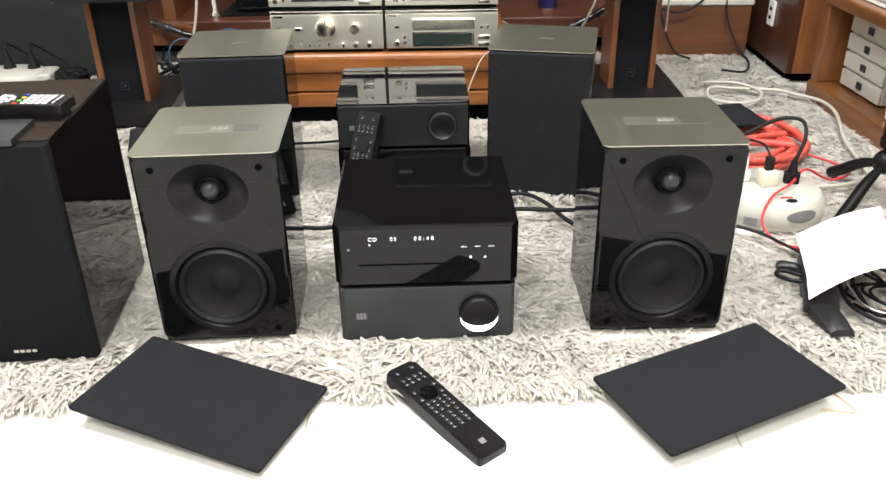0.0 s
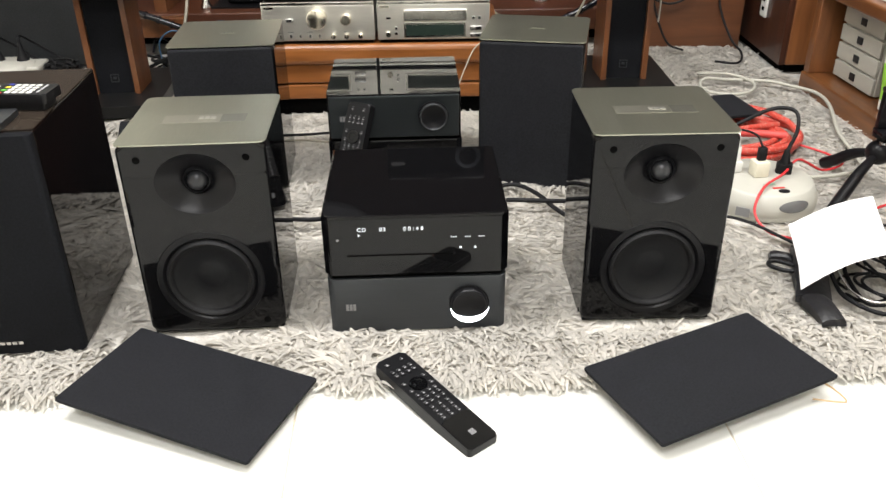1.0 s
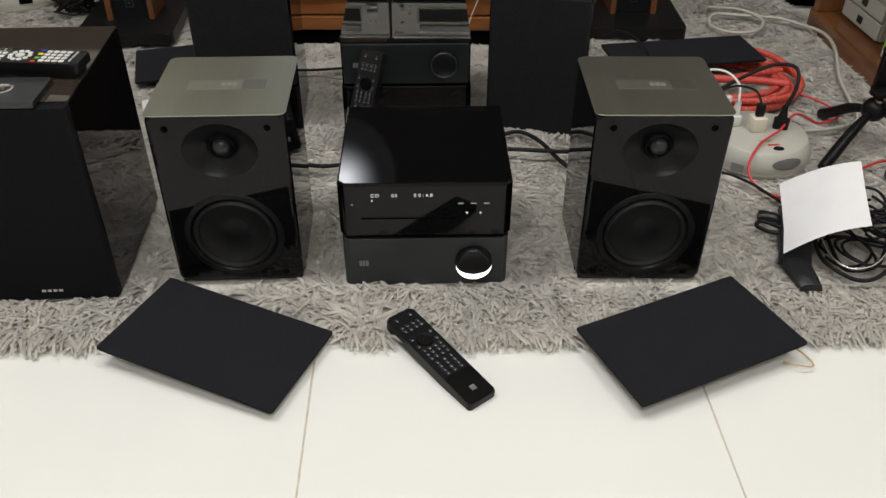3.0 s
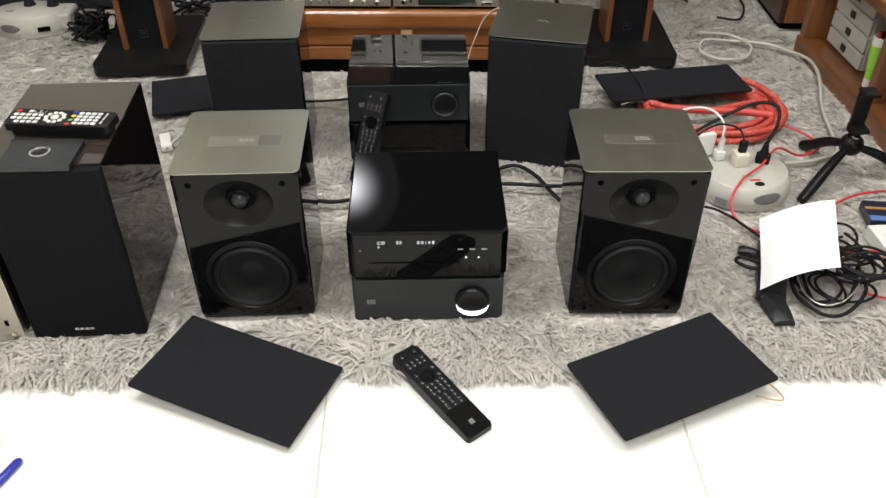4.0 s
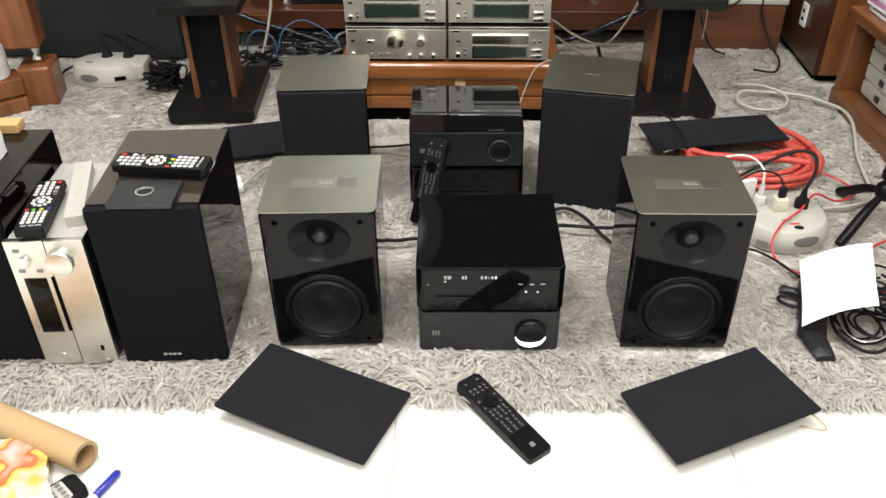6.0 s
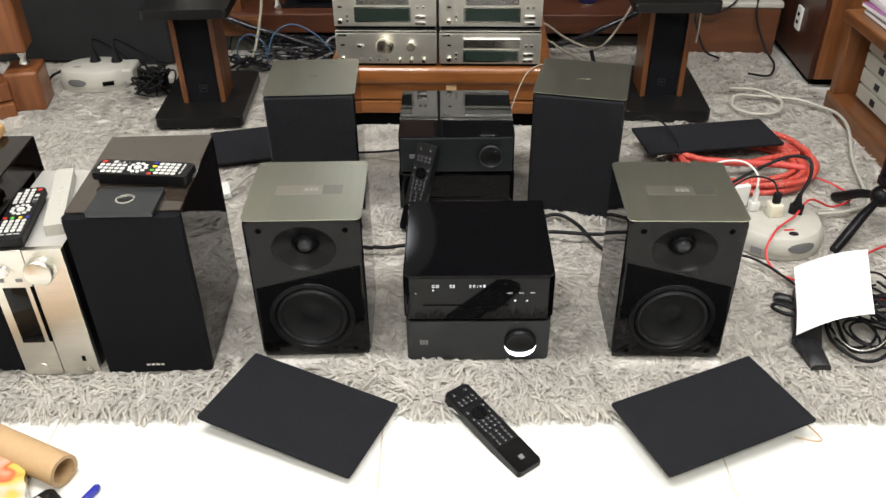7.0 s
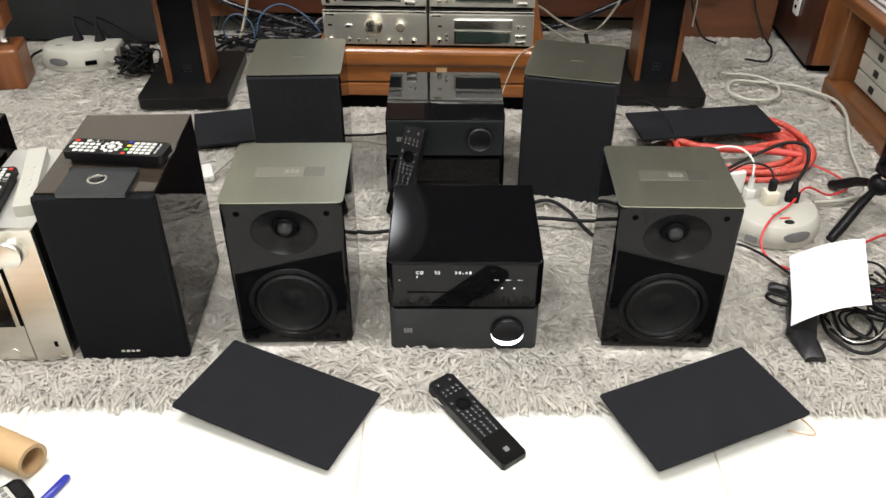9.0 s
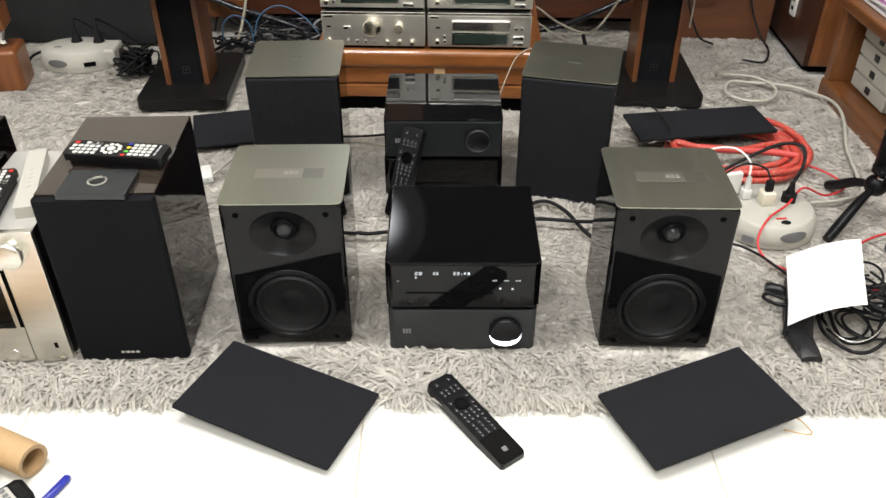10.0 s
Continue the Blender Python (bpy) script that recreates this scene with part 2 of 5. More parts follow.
def sweep(pts, r, n=8, per=6, bm=None):
    """A round cable through the points."""
    bm = bm or bmesh.new()
    line = catmull(pts, per)
    up = Vector((0.1, 0.2, 1)).normalized()
    rings = []
    for i, c in enumerate(line):
        d = (line[min(i + 1, len(line) - 1)] - line[max(i - 1, 0)]).normalized()
        s = d.cross(up)
        s = s.normalized() if s.length > 1e-4 else Vector((1, 0, 0))
        u = s.cross(d).normalized()
        up = u
        q = r(i / (len(line) - 1)) if callable(r) else r
        rings.append([bm.verts.new(c + q * (math.cos(2 * math.pi * k / n) * s + math.sin(2 * math.pi * k / n) * u)) for k in range(n)])
    for a, c in zip(rings, rings[1:]):
        for k in range(n):
            bm.faces.new((a[k], a[(k + 1) % n], c[(k + 1) % n], c[k]))
    bm.faces.new(rings[0][::-1])
    bm.faces.new(rings[-1])
    bmesh.ops.recalc_face_normals(bm, faces=bm.faces[:])
    return smooth(bm, 60)


def words(text, size, parent, name, material, place, rx=90, rz=0, depth=0.0003, spread=1.0):
    """Lettering in the built-in font, as a mesh."""
    cu = bpy.data.curves.new(name, "FONT")
    cu.body, cu.size, cu.extrude, cu.space_character = text, size, depth, spread
    tmp = bpy.data.objects.new(name, cu)
    me = bpy.data.meshes.new_from_object(tmp)
    bpy.data.objects.remove(tmp)
    me.materials.append(material)
    ob = new(name, me)
    ob.parent = parent
    ob.matrix_basis = pose(*place, rx, 0, rz)
    return ob


def holed_front(outline, holes, y0):
    """A flat front in the x-z plane with holes through it."""
    bm = bmesh.new()
    for loop in [outline] + holes:
        vs = [bm.verts.new((x, y0, z)) for x, z in loop]
        for a, b in zip(vs, vs[1:] + vs[:1]):
            bm.edges.new((a, b))
    bmesh.ops.triangle_fill(bm, use_beauty=True, use_dissolve=False, edges=bm.edges[:])
    return bm


def ellipse(cx, cz, a, b, n=40):
    return [(cx + a * math.cos(2 * math.pi * i / n), cz + b * math.sin(2 * math.pi * i / n)) for i in range(n)]


# ---- floor, walls, ceiling ----
XW0, XW1, YW0, YW1, HC = -2.3, 1.95, -2.4, 2.90, 2.85
TURN = 2.2


def structure(name, bm, material, label, category):
    ob = part(name, bm, material, None)
    return tagged(ob, label, category, kind="structure")


floor = structure("floor", box(XW0, XW1, YW0, YW1, -0.05, -0.0016), M_GROUT, "grout bed under polished white floor tiles", "floor")
structure("wall_north", box(XW0 - 0.1, XW1 + 0.1, YW1, YW1 + 0.1, -0.05, HC), M_WALL, "plain cream painted wall behind the wooden cabinets", "wall")
structure("wall_south", box(XW0 - 0.1, XW1 + 0.1, YW0 - 0.1, YW0, -0.05, HC), M_WALL, "plain cream painted wall of the room", "wall")
structure("wall_west", box(XW0 - 0.1, XW0, YW0, YW1, -0.05, HC), M_WALL, "plain cream painted side wall of the room", "wall")
structure("wall_east", box(XW1, XW1 + 0.1, YW0, YW1, -0.05, HC), M_WALL, "plain cream painted side wall of the room", "wall")
structure("ceiling", box(XW0 - 0.1, XW1 + 0.1, YW0 - 0.1, YW1 + 0.1, HC, HC + 0.1), M_CEIL, "plain white painted ceiling of the room", "ceiling")


# ---- two-way bookshelf speaker (width 0.192, height 0.290, depth 0.19) ----
SW, SH, SD = 0.192, 0.290, 0.19


def logo_bars(parent, x, y, z, w, h, material, flat=False):
    """A small badge of three plain bars."""
    for i in range(3):
        x0 = x - w / 2 + i * w / 3
        if flat:
            part("badge", box(x0, x0 + w * 0.26, y - h / 2, y + h / 2, z, z + 0.0006), material, parent)
        else:
            part("badge", box(x0, x0 + w * 0.26, y - 0.0006, y, z - h / 2, z + h / 2), material, parent)


def bookshelf_speaker(x, y, z, rz, label, grille=False):
    t = thing("bookshelf_speaker", x, y, z, rz, label, "speaker", "black bookshelf speakers")
    w, h = SW / 2, SH - 0.0016
    part("cabinet", prism(rrect(-w, w, 0.022, SD, (0.001, 0.001, 0.012, 0.012)), 0.004, h), M_GLOSS, t, "piano black lacquered side walls")
    part("base", box(-w + 0.004, w - 0.004, 0.006, SD - 0.006, 0, 0.004), M_MATTE, t)
    wz, tz, wr, ta, tb = 0.0885, 0.233, 0.0745, 0.053, 0.0430
    # baffle: a flat front with two openings, a rounded rim and a short side
    inset = 0.007
    front = rrect(-w + inset, w - inset, 0.004 + inset * 0.5, h - 0.001, 0.010)
    bm = holed_front(front, [ellipse(0, wz, wr, wr), ellipse(0, tz, ta, tb)], 0.0)
    rims = [front]
    for k in range(1, 5):
        a = math.pi / 2 * k / 4
        g = inset * (1 - math.sin(a))
        rims.append(rrect(-w + g, w - g, 0.004 + g * 0.5, h - 0.001 * (1 - math.sin(a)), 0.010))
    depths = [inset * (1 - math.cos(math.pi / 2 * k / 4)) for k in range(5)]
    rows = [[bm.verts.new((px, d, pz)) for px, pz in rim] for rim, d in zip(rims, depths)]
    rows.append([bm.verts.new((px, 0.024, pz)) for px, pz in rims[-1]])
    for a, c in zip(rows, rows[1:]):
        for i in range(len(a)):
            bm.faces.new((a[i], a[(i + 1) % len(a)], c[(i + 1) % len(a)], c[i]))
    bmesh.ops.remove_doubles(bm, verts=bm.verts[:], dist=1e-5)
    bmesh.ops.recalc_face_normals(bm, faces=bm.faces[:])
    smooth(bm, 50)
    for f in bm.faces:
        if max(q.co.y for q in f.verts) < 1e-6:
            f.smooth = False
    part("baffle", bm, M_GLOSS, t, "glossy black front baffle with rounded edges")
    top = part("top_plate", prism(rrect(-w - 0.001, w + 0.001, -0.001, SD + 0.001, 0.011), h, SH, 0.0003), M_TOP, t, "brushed champagne-grey metal top")
    if grille:
        part("inlay", box(-0.012, 0.016, 0.088, 0.100, SH, SH + 0.0003), M_TOP, top)
        logo_bars(top, 0.003, 0.094, SH + 0.0004, 0.020, 0.006, M_INLAYDARK, flat=True)
    else:
        part("inlay", box(-0.052, 0.026, 0.078, 0.108, SH, SH + 0.0003), M_INLAY, top, "paler metal strip")
        part("inlay", box(0.0262, 0.060, 0.078, 0.108, SH, SH + 0.0003), M_INLAYDARK, top, "duller metal strip")
        logo_bars(top, 0.008, 0.094, SH + 0.0004, 0.024, 0.009, M_BADGE, flat=True)
    if grille:
        part("grille", box(-w + 0.0035, w - 0.0035, -0.010, -0.001, 0.006, h - 0.0015, 0.004, 3), M_CLOTH, t, "charcoal cloth grille")
    else:
        wf = part("woofer", lathe([(wr, 0.002), (wr - 0.0012, -0.0006), (0.0655, -0.0010), (0.0635, 0.0012), (0.061, 0.0035)], 0, wz, 56), M_SATIN, t, "moulded woofer rim")
        part("surround", lathe([(0.0615, 0.0035), (0.0600, -0.001), (0.0570, -0.0038), (0.0535, -0.002), (0.0515, 0.004)], 0, wz, 56), M_MATTE, wf, "black rubber roll surround")
        part("cone", lathe([(0.0518, 0.004), (0.050, 0.0058), (0.036, 0.011), (0.022, 0.0150), (0.018, 0.0135), (0.010, 0.0115), (0, 0.011)], 0, wz, 56), M_CONE, wf, "black woven cone")
        wg = part("waveguide", lathe([(1.0, 0.0), (0.985, 0.0008), (0.90, 0.004), (0.70, 0.010), (0.50, 0.015), (0.36, 0.019), (0.33, 0.021)], 0, tz, 48, ta, tb), M_SATIN, t, "oval satin tweeter horn")
        part("tweeter_ring", lathe([(0.0195, 0.022), (0.0185, 0.0125), (0.0165, 0.0105), (0.0145, 0.0125), (0.0140, 0.02)], 0, tz, 36), M_SATIN, wg)
        dome = [(0.0140 * math.cos(a), 0.0145 - 0.0125 * math.sin(a)) for a in [math.pi / 2 * k / 7 for k in range(8)]]
        part("dome", lathe(dome, 0, tz, 36), M_DOME, wg, "shiny dark tweeter dome")
        for hx in (-0.070, 0.070):
            for hz in (0.018, 0.269):
                sock = part("grille_socket", lathe([(0.0050, 0.0), (0.0048, -0.0006), (0.0040, -0.0006), (0.0036, 0.0)], hx, hz, 16), M_HOLE, t)
                part("socket_hole", lathe([(0.0047, -0.0003), (0, -0.0003)], hx, hz, 12), M_HOLE, sock)
    for k, bz in enumerate((0.06, 0.09)):
        part("terminal", lathe([(0.007, SD), (0.007, SD + 0.012), (0, SD + 0.012)], 0, bz, 12), M_GOLD, t)
    return t


ZR = 0.018
bookshelf_speaker(-0.289, 1.003, ZR - 0.004, 3.0, "piano black bookshelf speaker, brushed metal top, grille off, on rug")
bookshelf_speaker(0.328, 1.014, ZR - 0.004, 0.8, "piano black bookshelf speaker, grille off, beside white surge strip")
bookshelf_speaker(-0.362, 1.497, ZR - 0.012, 4.0, "black bookshelf speaker with charcoal cloth grille fitted, before orange wood platform", grille=True)
bookshelf_speaker(0.200, 1.494, ZR - 0.010, -11.5, "black bookshelf speaker with cloth grille, turned towards the centre, on rug", grille=True)


# ---- stacked player and amplifier (0.25 wide) ----
UW, UD = 0.254, 0.243


def player(parent, z0, z1, lit):
    w = UW / 2
    pl = part("player", prism([(-w, 0.011), (-w + 0.010, 0.001), (w - 0.010, 0.001), (w, 0.011), (w, UD), (-w, UD)], z0, z1, 0.003), M_HAZE, parent, "piano black disc player case")
    part("front_panel", box(-w + 0.0105, w - 0.0105, 0.0, 0.003, z0 + 0.002, z1 - 0.0035, 0.0008), M_GLOSS, pl, "glossy black glass front")
    h = z1 - z0
    part("disc_slot", box(-0.094, 0.050, -0.0008, 0.002, z0 + h * 0.335, z0 + h * 0.335 + 0.0020), M_HOLE, pl)
    if lit:
        for text, tx in (("CD", -0.079), ("03", -0.049), ("00:48", -0.0165)):
            words(text, 0.0080, pl, "display_text", M_TEXT, (tx, -0.0004, z0 + h * 0.757), spread=1.6 if ":" in text else 1.25)
        part("play_mark", prism([(0, 0), (0.003, 0.002), (0, 0.004)], 0, 0.0004), M_TEXT, pl).matrix_basis = pose(-0.078, -0.0002, z0 + h * 0.67, 90)
        for bx in (0.048, 0.067, 0.086):
            for k in range(3):
                part("key_mark", box(bx + k * 0.0030, bx + k * 0.0028 + 0.0016, -0.0006, 0, z0 + h * 0.62, z0 + h * 0.62 + 0.0013), M_TEXT, pl)
        part("key_mark", box(0.0595, 0.0625, -0.0006, 0, z0 + h * 0.43, z0 + h * 0.43 + 0.003), M_TEXT, pl)
        part("key_mark", prism([(0, 0), (0.004, 0), (0.002, 0.0036)], 0, 0.0005), M_TEXT, pl).matrix_basis = pose(0.079, -0.0001, z0 + h * 0.43, 90)
        part("sensor", lathe([(0.002, -0.0005), (0, -0.0005)], -0.106, z0 + h * 0.62, 12), M_GREYP, pl)
    return pl


def amplifier(parent, z0, z1, lit):
    w = UW / 2 - 0.002
    am = part("amplifier", prism(rrect(-w, w, 0.003, UD - 0.003, (0.010, 0.010, 0.004, 0.004)), z0, z1, 0.0015), M_GUN if lit else M_GLOSS, parent, "dark gunmetal amplifier case")
    h = z1 - z0
    if not lit:
        part("front_panel", box(-w + 0.004, w - 0.004, 0.0, 0.006, z0 + 0.002, z1 - 0.003, 0.002), M_GUNDARK, am, "gunmetal front panel")
    f = 0.003 if lit else 0.0
    kx, kz = 0.073, z0 + h * 0.50
    kn = part("volume_knob", lathe([(0.0285, f), (0.0285, f - 0.002), (0.0262, f - 0.0022), (0.0258, f - 0.009), (0.0240, f - 0.0105), (0.0215, f - 0.0075), (0.0, f - 0.0065)], kx, kz, 48), M_SATIN, am, "black dished volume knob")
    if lit:
        bm = bmesh.new()
        n = 36
        arc = [radians(176 + 188 * i / n) for i in range(n + 1)]
        outer = [bm.verts.new((kx + 0.0272 * math.cos(a), f - 0.0108, kz + 0.0272 * math.sin(a))) for a in arc]
        inner = [bm.verts.new((kx + 0.0272 * math.cos(a), f - 0.0108, kz + 0.0272 * math.sin(a) + 0.0092 * math.sin(math.pi * i / n) ** 0.9)) for i, a in enumerate(arc)]
        for i in range(n):
            bm.faces.new((outer[i], outer[i + 1], inner[i + 1], inner[i]))
        part("light_ring", bm, M_GLOW, kn, "glowing white crescent")
    else:
        part("bright_ring", lathe([(0.0262, f - 0.0090), (0.0250, f - 0.0112), (0.0228, f - 0.0100)], kx, kz, 48), M_GUN, kn)
    logo_bars(am, -0.094, f - 0.0002, z0 + h * 0.47, 0.015, 0.010, M_GREYP)
    return am


u = thing("stereo_system", -0.0025, 1.000, ZR - 0.004, 1.8, "black disc player stacked on gunmetal amplifier with glowing knob", "stereo system", "compact stereo systems")
amplifier(u, -0.001, 0.086, True)
part("joint", box(-0.118, 0.118, 0.008, UD - 0.006, 0.086, 0.094), M_HOLE, u)
player(u, 0.094, 0.184, True)
for fx in (-0.1, 0.1):
    for fy in (0.03, 0.2):
        part("foot", lathe([(0.012, -0.005), (0.012, -0.001)], fx, fy, 14, axis="z"), M_MATTE, u)

v = thing("stereo_system", -0.052, 1.489, ZR + 0.002, 2.0, "switched-off stereo stack, gunmetal amplifier on glossy black player", "stereo system", "compact stereo systems")
player(v, 0.004, 0.094, False)
part("joint", box(-0.118, 0.118, 0.008, UD - 0.006, 0.094, 0.098), M_HOLE, v)
amplifier(v, 0.098, 0.184, False)


# ---- loose grilles ----
def loose_grille(x, y, z, rx, ry, rz, w, d, label):
    t = thing("speaker_grille", x, y, z, rz, label, "speaker grille", "loose speaker grilles", rx, ry)
    part("cloth", prism(rrect(-w / 2, w / 2, -d / 2, d / 2, 0.0022), -0.004, 0.0, 0.0012), M_CLOTH, t, "charcoal cloth front")
    part("frame", prism(rrect(-w / 2 + 0.001, w / 2 - 0.001, -d / 2 + 0.001, d / 2 - 0.001, 0.004), -0.0065, -0.0042), M_MATTE, t)
    for px in (-w / 2 + 0.012, w / 2 - 0.012):
        for py in (-d / 2 + 0.012, d / 2 - 0.012):
            part("peg", lathe([(0.0035, -0.0064), (0.003, -0.0095), (0, -0.0095)], px, py, 10, axis="z"), M_MATTE, t)


loose_grille(-0.2953, 0.8581, 0.0262, 0.0, 3.0, -21.7, 0.2804, 0.1676, "charcoal cloth speaker grille lying half on tile, half on rug")
loose_grille(0.3764, 0.8682, 0.0325, 0.2, -1.1, 24.8, 0.2776, 0.1632, "charcoal cloth speaker grille propped on rug edge beside paper pouch")
loose_grille(0.563, 1.786, 0.062, 0.0, 0, 10.0, 0.342, 0.138, "black cloth speaker grille resting on red braided cable coil")
loose_grille(-0.545, 1.788, 0.034, 0.0, 0, 16.0, 0.28, 0.176, "black cloth speaker grille lying on rug behind speakers")


# ---- remote controls ----
def key_rows(parent, rows, material, zt, size=(0.0045, 0.003), h=0.0009):
    for kx, ky, *more in rows:
        m = more[0] if more else material
        sx, sy = more[1] if len(more) > 1 else size
        part("button", prism(rrect(kx - sx / 2, kx + sx / 2, ky - sy / 2, ky + sy / 2, min(sx, sy) * 0.25, 2), zt, zt + h, 0.0), m, parent)


def black_remote(x, y, z, rx, ry, rz, label):
    """0.192 long along x, 0.047 wide; origin under its middle."""
    t = thing("remote_control", x, y, z, rz, label, "remote control", "black slim remote controls", rx, ry)
    L, W = 0.096, 0.0235
    bd = part("body", prism(rrect(-L, L, -W, W, (0.006, 0.005, 0.005, 0.006)), 0.0, 0.018, 0.003, seg=3), M_SATIN, t, "black satin shell")
    part("end_cap", prism(rrect(L - 0.056, L - 0.001, -W + 0.001, W - 0.001, 0.005), 0.0175, 0.0190, 0.001), M_GLOSS, t, "shiny black lower cover")
    rows = []
    for cx in (-0.082,):
        rows += [(cx, -0.012), (cx, 0.012)]
    for cx in (-0.066, -0.058):
        rows += [(cx, py) for py in (-0.014, -0.005, 0.005, 0.014)]
    rows += [(-0.040, -0.016), (-0.040, 0.016), (-0.024, -0.016), (-0.024, 0.016)]
    for cx in (-0.014, -0.006, 0.003):
        rows += [(cx, py) for py in (-0.014, -0.005, 0.005, 0.014)]
    for cx in (0.013, 0.021, 0.029, 0.036):
        rows += [(cx, py) for py in (-0.012, 0.0, 0.012)]
    for cx, py in rows:
        part("button", prism(rrect(cx - 0.0026, cx + 0.0026, py - 0.0034, py + 0.0034, 0.001, 2), 0.0178, 0.0192), M_MATTE, t)
        part("button_mark", box(cx - 0.0006, cx + 0.0006, py - 0.0016 + 0.0006 * (len(rows) % 2), py + 0.0014, 0.0192, 0.0194), M_PRINT, t)
        part("caption", box(cx - 0.0042, cx - 0.0037, py - 0.0022, py + 0.0022, 0.0179, 0.0181), M_GREYP, t)
    part("ring_pad", lathe([(0.0125, 0.0178), (0.012, 0.0196), (0.0075, 0.0196), (0.007, 0.0186), (0, 0.0186)], -0.032, 0, 28, axis="z"), M_GLOSS, t)
    logo_bars(t, L - 0.022, 0.0, 0.0190, 0.009, 0.008, M_GREYP, flat=True)


black_remote(0.0185, 0.8385, 0.0035, 0, 6.0, -50.8, "slim black remote control lying across rug edge and white tile")
black_remote(-0.127, 1.452, 0.100, 0, 62.0, -117.0, "slim black remote control leaning on black stereo stack")


def button_remote(x, y, z, rx, ry, rz, label):
    """0.172 long along x, 0.046 wide: black with white keys."""
    t = thing("remote_control", x, y, z, rz, label, "remote control", "black remotes with white keys", rx, ry)
    L, W = 0.080, 0.023
    part("body", prism(rrect(-L, L, -W, W, 0.005), 0.0065, 0.019, 0.003), M_SATIN, t, "black plastic shell")
    part("battery_cover", prism(rrect(-L + 0.005, L - 0.007, -W + 0.006, W - 0.004, 0.005), -0.004, 0.0066), M_MATTE, t)
    red = M_RED
    rows = []
    for i, cx in enumerate([-0.071, -0.0615, -0.052, -0.0425, -0.033]):
        for j, cy in enumerate((-0.0155, -0.0052, 0.0052, 0.0155)):
            if (i, j) in ((0, 0), (1, 3)):
                continue
            rows.append((cx, cy, red if (i == 0 and j == 3) else M_KEY, (0.0074, 0.0070)))
    rows.append((-0.0375, 0.0155, M_KEY, (0.016, 0.0072)))
    for i, cx in enumerate([0.027, 0.0365, 0.046, 0.0555]):
        for j, cy in enumerate((-0.0145, -0.0048, 0.0048, 0.0145)):
            rows.append((cx, cy, M_KEY, (0.0076, 0.0068)))
    for (cx, cy), m in zip([(0.0165, 0.0175), (0.0175, 0.0062), (0.0175, -0.0062), (0.0165, -0.0175)], (M_BLUE, M_YELLOW, M_GREEN, red)):
        rows.append((cx, cy, m, (0.0068, 0.0056)))
    rows += [(0.066, cy, M_PRINT, (0.003, 0.009)) for cy in (-0.010, 0.002, 0.013)]
    key_rows(t, rows, M_KEY, 0.0188)
    for k in range(10):
        a = k * math.pi / 5
        part("button", lathe([(0.0037, 0.0188), (0.0033, 0.0200), (0, 0.0200)], -0.009 + 0.0135 * math.cos(a), 0.0135 * math.sin(a), 10, axis="z"), M_KEY, t)
    part("button", lathe([(0.0068, 0.0188), (0.0062, 0.0205), (0, 0.0205)], -0.009, 0, 16, axis="z"), M_KEY, t)


M_KEY = mat("white_rubber_key", (0.60, 0.60, 0.57), 0.5, grain=(200, 0.05), vary=0.12)
M_RED = mat("red_plastic", (0.55, 0.03, 0.02), 0.4)
M_BLUE = mat("blue_plastic", (0.025, 0.035, 0.33), 0.3)
M_YELLOW = mat("yellow_plastic", (0.75, 0.55, 0.03), 0.4)
M_GREEN = mat("green_plastic", (0.10, 0.45, 0.05), 0.4)


# ---- brown speakers and silver receiver ----
def brown_speaker(x, y, z, rz, label, top=None):
    t = thing("bookshelf_speaker", x, y, z, rz, label, "speaker", "brown bookshelf speakers")
    w, d, h = 0.0903, 0.275, 0.320
    part("cabinet", box(-w, w, 0.016, d, 0, h, 0.002), M_SONYWOOD, t, "dark glossy rosewood veneer cabinet")
    part("top_panel", box(-w + 0.001, w - 0.001, 0.018, d - 0.001, h + 0.0002, h + 0.0012), top or M_BROWNTOP, t, "reflective dark brown top")
    part("grille", prism([(px, py) for px, py in rrect(-w, w, 0.0, 0.0155, (0.006, 0.006, 0.001, 0.001))], 0.002, h - 0.001, 0.004), M_DARKCLOTH, t, "black cloth grille")
    for k in range(4):
        part("badge", box(-0.020 + k * 0.0082, -0.0138 + k * 0.0082, -0.0012, 0.0, 0.0175, 0.0220), M_SILVER, t)
    return t


brown_speaker(-0.557, 0.953, ZR - 0.003, 4.0, "dark rosewood bookshelf speaker with black grille, remote lying on top")
brown_speaker(-0.884, 0.944, ZR - 0.003, 3.5, "dark rosewood bookshelf speaker with black grille beside silver receiver", M_SONYWOOD)
button_remote(-0.552, 1.067, 0.3405, 0, 0, -4.0, "black remote control with white keys on brown speaker")

p = thing("phone_ring_plate", -0.558, 0.991, 0.3365, 2.5, "dark grey plate with silver finger ring on brown speaker", "plate")
part("plate", prism(rrect(-0.052, 0.052, -0.038, 0.038, 0.003), 0, 0.008, 0.0015), M_GUN, p)
part("ring", lathe([(0.0150, 0.008), (0.0150, 0.0105), (0.0120, 0.0110), (0.0112, 0.008)], 0, 0, 28, axis="z"), M_SILVER, p, "polished silver ring")
part("ring_seat", lathe([(0.0112, 0.0082), (0, 0.0082)], 0, 0, 24, axis="z"), M_SATIN, p)

